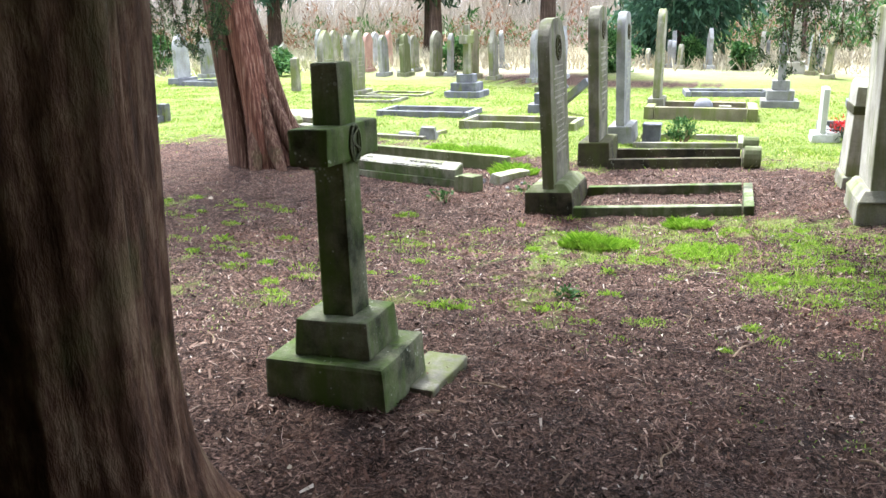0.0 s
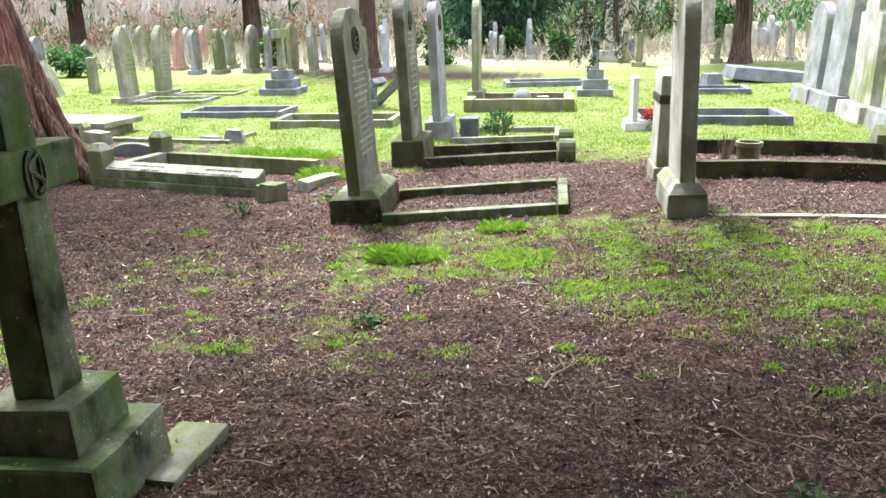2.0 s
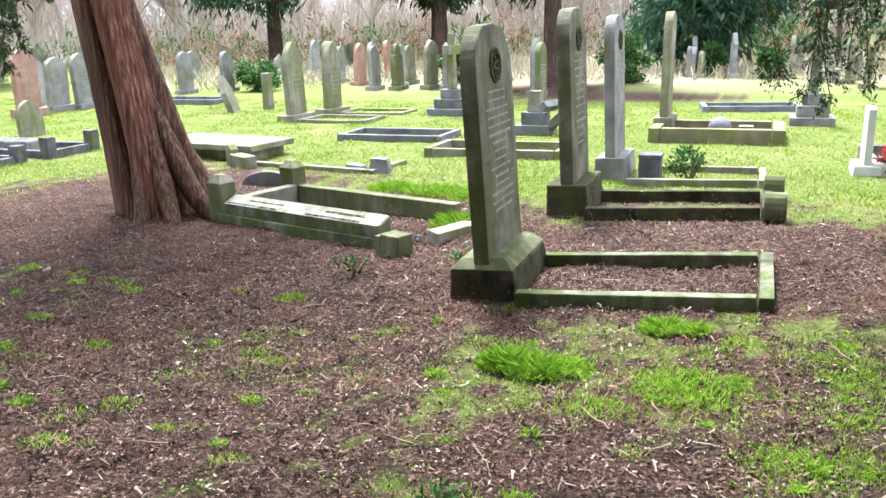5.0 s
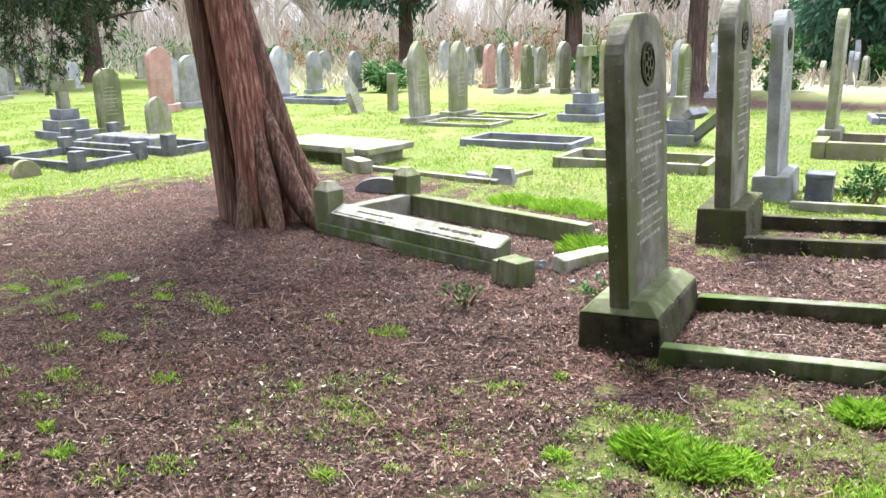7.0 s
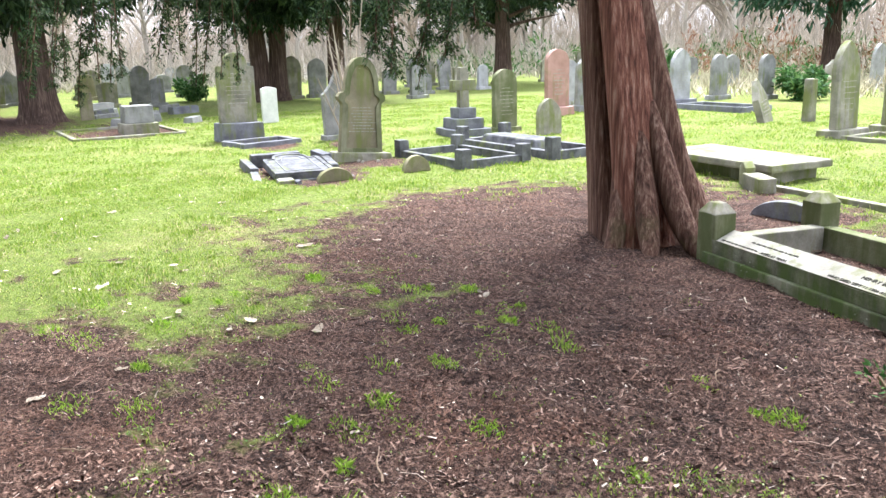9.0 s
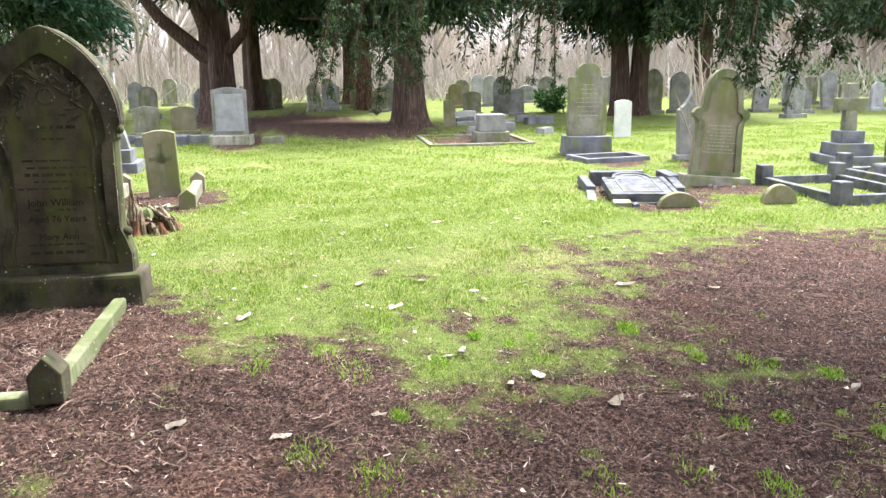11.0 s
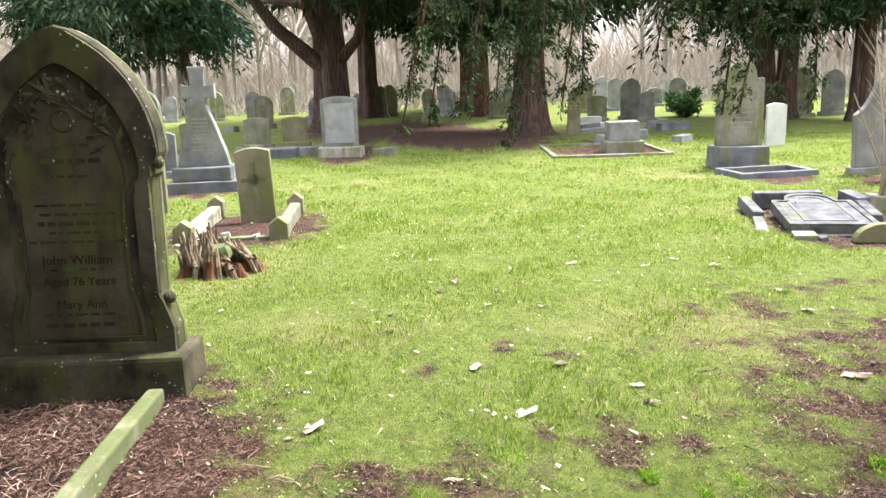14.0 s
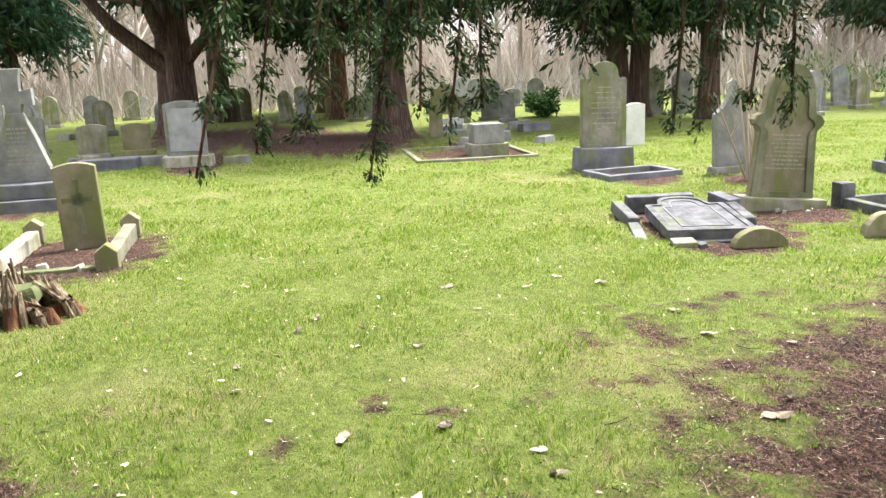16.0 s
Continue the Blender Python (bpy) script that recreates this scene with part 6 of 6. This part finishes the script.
tufts = [(-1.05, 6.40, .16, .14, 700), (-0.88, 6.34, .17, .13, 650), (-0.72, 6.42, .14, .09, 300), (-0.30, 7.02, .14, .11, 480), (-0.14, 7.0, .1, .09, 240), (-0.5, 6.0, .2, .05, 260), (0.4, 5.7, .25, .05, 320), (-2.35, 9.3, .28, .18, 1400), (2.7, 6.2, .35, .12, 1400), (-3.75, 10.85, .3, .12, 900), (-3.2, 10.75, .35, .13, 1100), (-2.75, 10.6, .25, .1, 700), (-0.45, 10.1, .5, .02, 4500), (-0.1, 6.3, .3, .07, 700)]
rt = random.Random(91)
for k in range(200):
    px, py = (rt.uniform(-6.2, 2.6), rt.uniform(4.2, 7.3)) if k < 170 else (rt.uniform(-1.0, 2.8), rt.uniform(4.6, 6.9))
    tufts.append((px, py, rt.uniform(.04, .16), rt.uniform(.02, .065), rt.randint(15, 90)))
for k in range(300):
    px, py = rt.uniform(0.0, 3.4), rt.uniform(5.0, 6.95)
    if ((px - 1.8) / 1.8) ** 2 + ((py - 6.0) / 1.0) ** 2 < rt.uniform(0.5, 1.1):
        tufts.append((px, py, rt.uniform(.08, .24), rt.uniform(.018, .045), rt.randint(40, 130)))
vv, ff, base = [], [], 0
for k, (px, py, rad, hh, cnt) in enumerate(tufts):
    r = np.random.RandomState(1000 + k)
    cnt = int(cnt * 1.8)
    u = np.sqrt(r.uniform(0, 1, cnt)) * rad
    t = r.uniform(0, 6.283, cnt)
    v, f = blades(px + u * np.cos(t), py + u * np.sin(t) * 0.7, hh * r.uniform(0.35, 1.0, cnt) * (1.1 - 0.6 * u / rad), r, 0.0017, 0.95)
    vv.append(v)
    ff.append(f + base)
    base += len(v)
tagged(soup("grass_tufts", np.concatenate(vv), np.concatenate(ff), TUFT), "thick bright tufts of longer grass", "grass", kind="stuff")


def dead_leaf(seed):
    rr = random.Random(seed)
    bm = bmesh.new()
    n = 9
    ring = []
    for i in range(n):
        t = 6.2832 * i / n
        rad = 0.034 * (1 + 0.5 * math.cos(t) ** 2) * rr.uniform(0.45, 1.2)
        ring.append(bm.verts.new((rad * math.cos(t) * 1.4, rad * math.sin(t), 0.002 + 0.013 * rr.random())))
    mid = bm.verts.new((0, 0, 0.004))
    for i in range(n):
        bm.faces.new((mid, ring[i], ring[(i + 1) % n]))
    ext = bmesh.ops.solidify(bm, geom=bm.faces[:], thickness=0.0015)
    ob = thing("dead_leaf", 0, 0, label="curled pale dead leaf lying on the ground", category="leaf", group="dead leaves")
    part("leaf_blade", bm, PALE_LEAF, ob)
    return ob


leaves = [dead_leaf(q) for q in range(4)]
rl = random.Random(17)
for k in range(84):
    px, py = (rl.uniform(-9.5, -4.6), rl.uniform(3.6, 7.4)) if k < 54 else (rl.uniform(-4, 2), rl.uniform(3.6, 7.2))
    s = rl.uniform(0.35, 1.0) if k < 54 else rl.uniform(0.25, 0.5)
    m = pose(px, py, float(surface(np.array(px), np.array(py))) + 0.010, rl.uniform(-12, 12), rl.uniform(-12, 12), rl.uniform(0, 360)) @ Matrix.Scale(s, 4)
    if k < 4:
        leaves[k].matrix_basis = m
    else:
        copy_thing(leaves[k % 4], m)


def stick(pts, radii, n=5):
    """One continuous bent stick through the points."""
    bm = bmesh.new()
    rings = []
    for i, p in enumerate(pts):
        d = (pts[min(i + 1, len(pts) - 1)] - pts[max(i - 1, 0)]).normalized()
        u = d.cross(Vector((0, 0, 1))).normalized()
        w = u.cross(d)
        rings.append([bm.verts.new(p + (u * math.cos(6.2832 * k / n) + w * math.sin(6.2832 * k / n)) * radii[i]) for k in range(n)])
    for ra, rb in zip(rings[:-1], rings[1:]):
        for k in range(n):
            bm.faces.new((ra[k], ra[(k + 1) % n], rb[(k + 1) % n], rb[k]))
    bm.faces.new(rings[-1])
    bm.faces.new(rings[0][::-1])
    return bm


def twig(seed, ln, forks):
    rr = random.Random(seed)
    ob = thing("twig", 0, 0, label="thin dry fallen twig on the litter", category="twig", group="fallen twigs")
    p, d = Vector((0, 0, 0.008)), Vector((1, 0, 0))
    pts = [p]
    for i in range(6):
        q = p + d * ln / 6
        q.z = 0.008 + 0.01 * rr.random()
        if i in (2, 3, 4)[:forks]:
            e = q + Vector((d.x * 0.6 - d.y * 0.7, d.y * 0.6 + d.x * 0.7, 0.03)) * ln * 0.3
            part("fork", stick([q, q.lerp(e, 0.5) + Vector((0, 0, 0.004)), e], (0.004, 0.003, 0.0015), 4), TWIG, ob)
        d = (d + Vector((rr.uniform(-.35, .35), rr.uniform(-.35, .35), 0))).normalized()
        pts.append(q)
        p = q
    part("stem", stick(pts, [0.006 * (1 - i / 8) for i in range(7)]), TWIG, ob)
    return ob


big = twig(3, 0.5, 2)
big.matrix_basis = pose(0.13, 4.22, float(surface(np.array(0.13), np.array(4.22))) + 0.004, 0, 0, 75)
kinds = [twig(20 + q, 0.14 + 0.05 * q, q % 3) for q in range(4)]
for k in range(46):
    px, py = rl.uniform(-5.0, 2.5), rl.uniform(2.6, 7.6)
    m = pose(px, py, float(surface(np.array(px), np.array(py))) + 0.003, 0, 0, rl.uniform(0, 360))
    if k < 4:
        kinds[k].matrix_basis = m
    else:
        copy_thing(kinds[k % 4], m)
for k, (px, py, w_, h_) in enumerate(((-2.75, 7.9, .34, .12), (-1.95, 8.35, .24, .08), (1.05, 3.35, .12, .1), (1.5, 3.5, .1, .08), (-0.9, 5.0, .1, .05))):
    shrub(px, py, w_, h_, 800 + k, SHRUB, 120, 0.05, "low leafy green weed growing through the litter", "weed")

# ivy sprig and surface roots at the first tree
ivy = thing("ivy_sprig", -1.62, 1.08, label="small ivy sprig climbing the bark", category="ivy")
p_, a_ = crown_points(26, 0.05, 0.05, 0.05, 0.42, 61, 0.1, 7)
v_, f_ = sprays(p_, a_, 0.05, 3, 61)
soup("ivy_leaves", v_, f_, SHRUB, ivy)
bm = bmesh.new()
tube(bm, (0, 0, -0.02), (0.02, 0.0, 0.4), 0.006, 0.003, 5)
part("stem", bm, TWIG, ivy)

# dry tangled stems on the grave beds
r = np.random.RandomState(71)
cs = []
for x0, x1, y0, y1, cnt in ((-1.2, 0.15, 7.48, 8.15, 260), (1.45, 3.6, 7.2, 8.3, 420), (1.4, 3.5, 8.6, 9.8, 300), (-6.6, -5.3, 2.6, 3.25, 260), (-0.9, 0.4, 8.5, 9.4, 160), (-4.6, -2.9, 9.1, 9.7, 200), (-6.4, -4.6, 3.6, 4.2, 60)):
    cs.append(np.stack([r.uniform(x0, x1, cnt), r.uniform(y0, y1, cnt)], 1))
cs = np.concatenate(cs)
n = len(cs)
t = r.uniform(0, 6.283, n)
ln = r.uniform(0.015, 0.07, n)
z = surface(cs[:, 0], cs[:, 1])
verts, faces = [], []
c0 = np.stack([cs[:, 0], cs[:, 1], z + 0.006], 1)
d = np.stack([np.cos(t), np.sin(t), np.zeros(n)], 1) * ln[:, None]
bend = np.stack([-np.sin(t), np.cos(t), np.zeros(n)], 1) * (ln * r.uniform(-0.5, 0.5, n))[:, None] + np.array((0, 0, 1)) * (0.03 * r.uniform(0, 1, n))[:, None]
w = np.stack([-np.sin(t), np.cos(t), np.full(n, 0.4)], 1) * 0.0014
v = np.stack([c0 - d - w, c0 - d + w, c0 + bend + w, c0 + d + w, c0 + d - w, c0 + bend - w], 1).reshape(-1, 3)
i0 = np.arange(n)[:, None] * 6
f = np.concatenate([i0 + np.array((0, 1, 2, 5)), i0 + np.array((5, 2, 3, 4))])
tagged(soup("dry_stems", v, f, plain("pale_dry_stems", (0.17, 0.125, 0.095), 0.85, 0.6)), "tangle of pale dry stems lying on grave beds", "dead stems", kind="stuff")
# crumbs of pale rubble round the war grave and the fallen ledger
rubble = []
for q in range(3):
    bm = block(-0.05, 0.05, -0.04, 0.04, -0.02, 0.04, 0, 0.01, 0.025, 40 + q)
    ob = thing("stone_fragment", 0, 0, label="small broken stone fragment on the ground", category="stone fragment", group="stone fragments")
    part("stone", bm, (SAND_PALE, SLATE, SAND)[q], ob)
    rubble.append(ob)
for k in range(42):
    cx, cy, sp = ((-10.6, 2.5, 0.5), (-11.0, 8.2, 0.8), (-19.6, 2.2, 0.7), (-12.0, 9.5, 0.5), (-2.4, 8.6, 0.4), (-14.9, 9.0, 0.5))[k % 6]
    px, py = cx + rl.uniform(-sp, sp), cy + rl.uniform(-sp, sp) * 0.7
    m = pose(px, py, float(surface(np.array(px), np.array(py))), rl.uniform(-20, 20), 0, rl.uniform(0, 360)) @ Matrix.Scale(rl.uniform(0.4, 1.2), 4)
    if k < 3:
        rubble[k].matrix_basis = m
    else:
        copy_thing(rubble[k % 3], m)
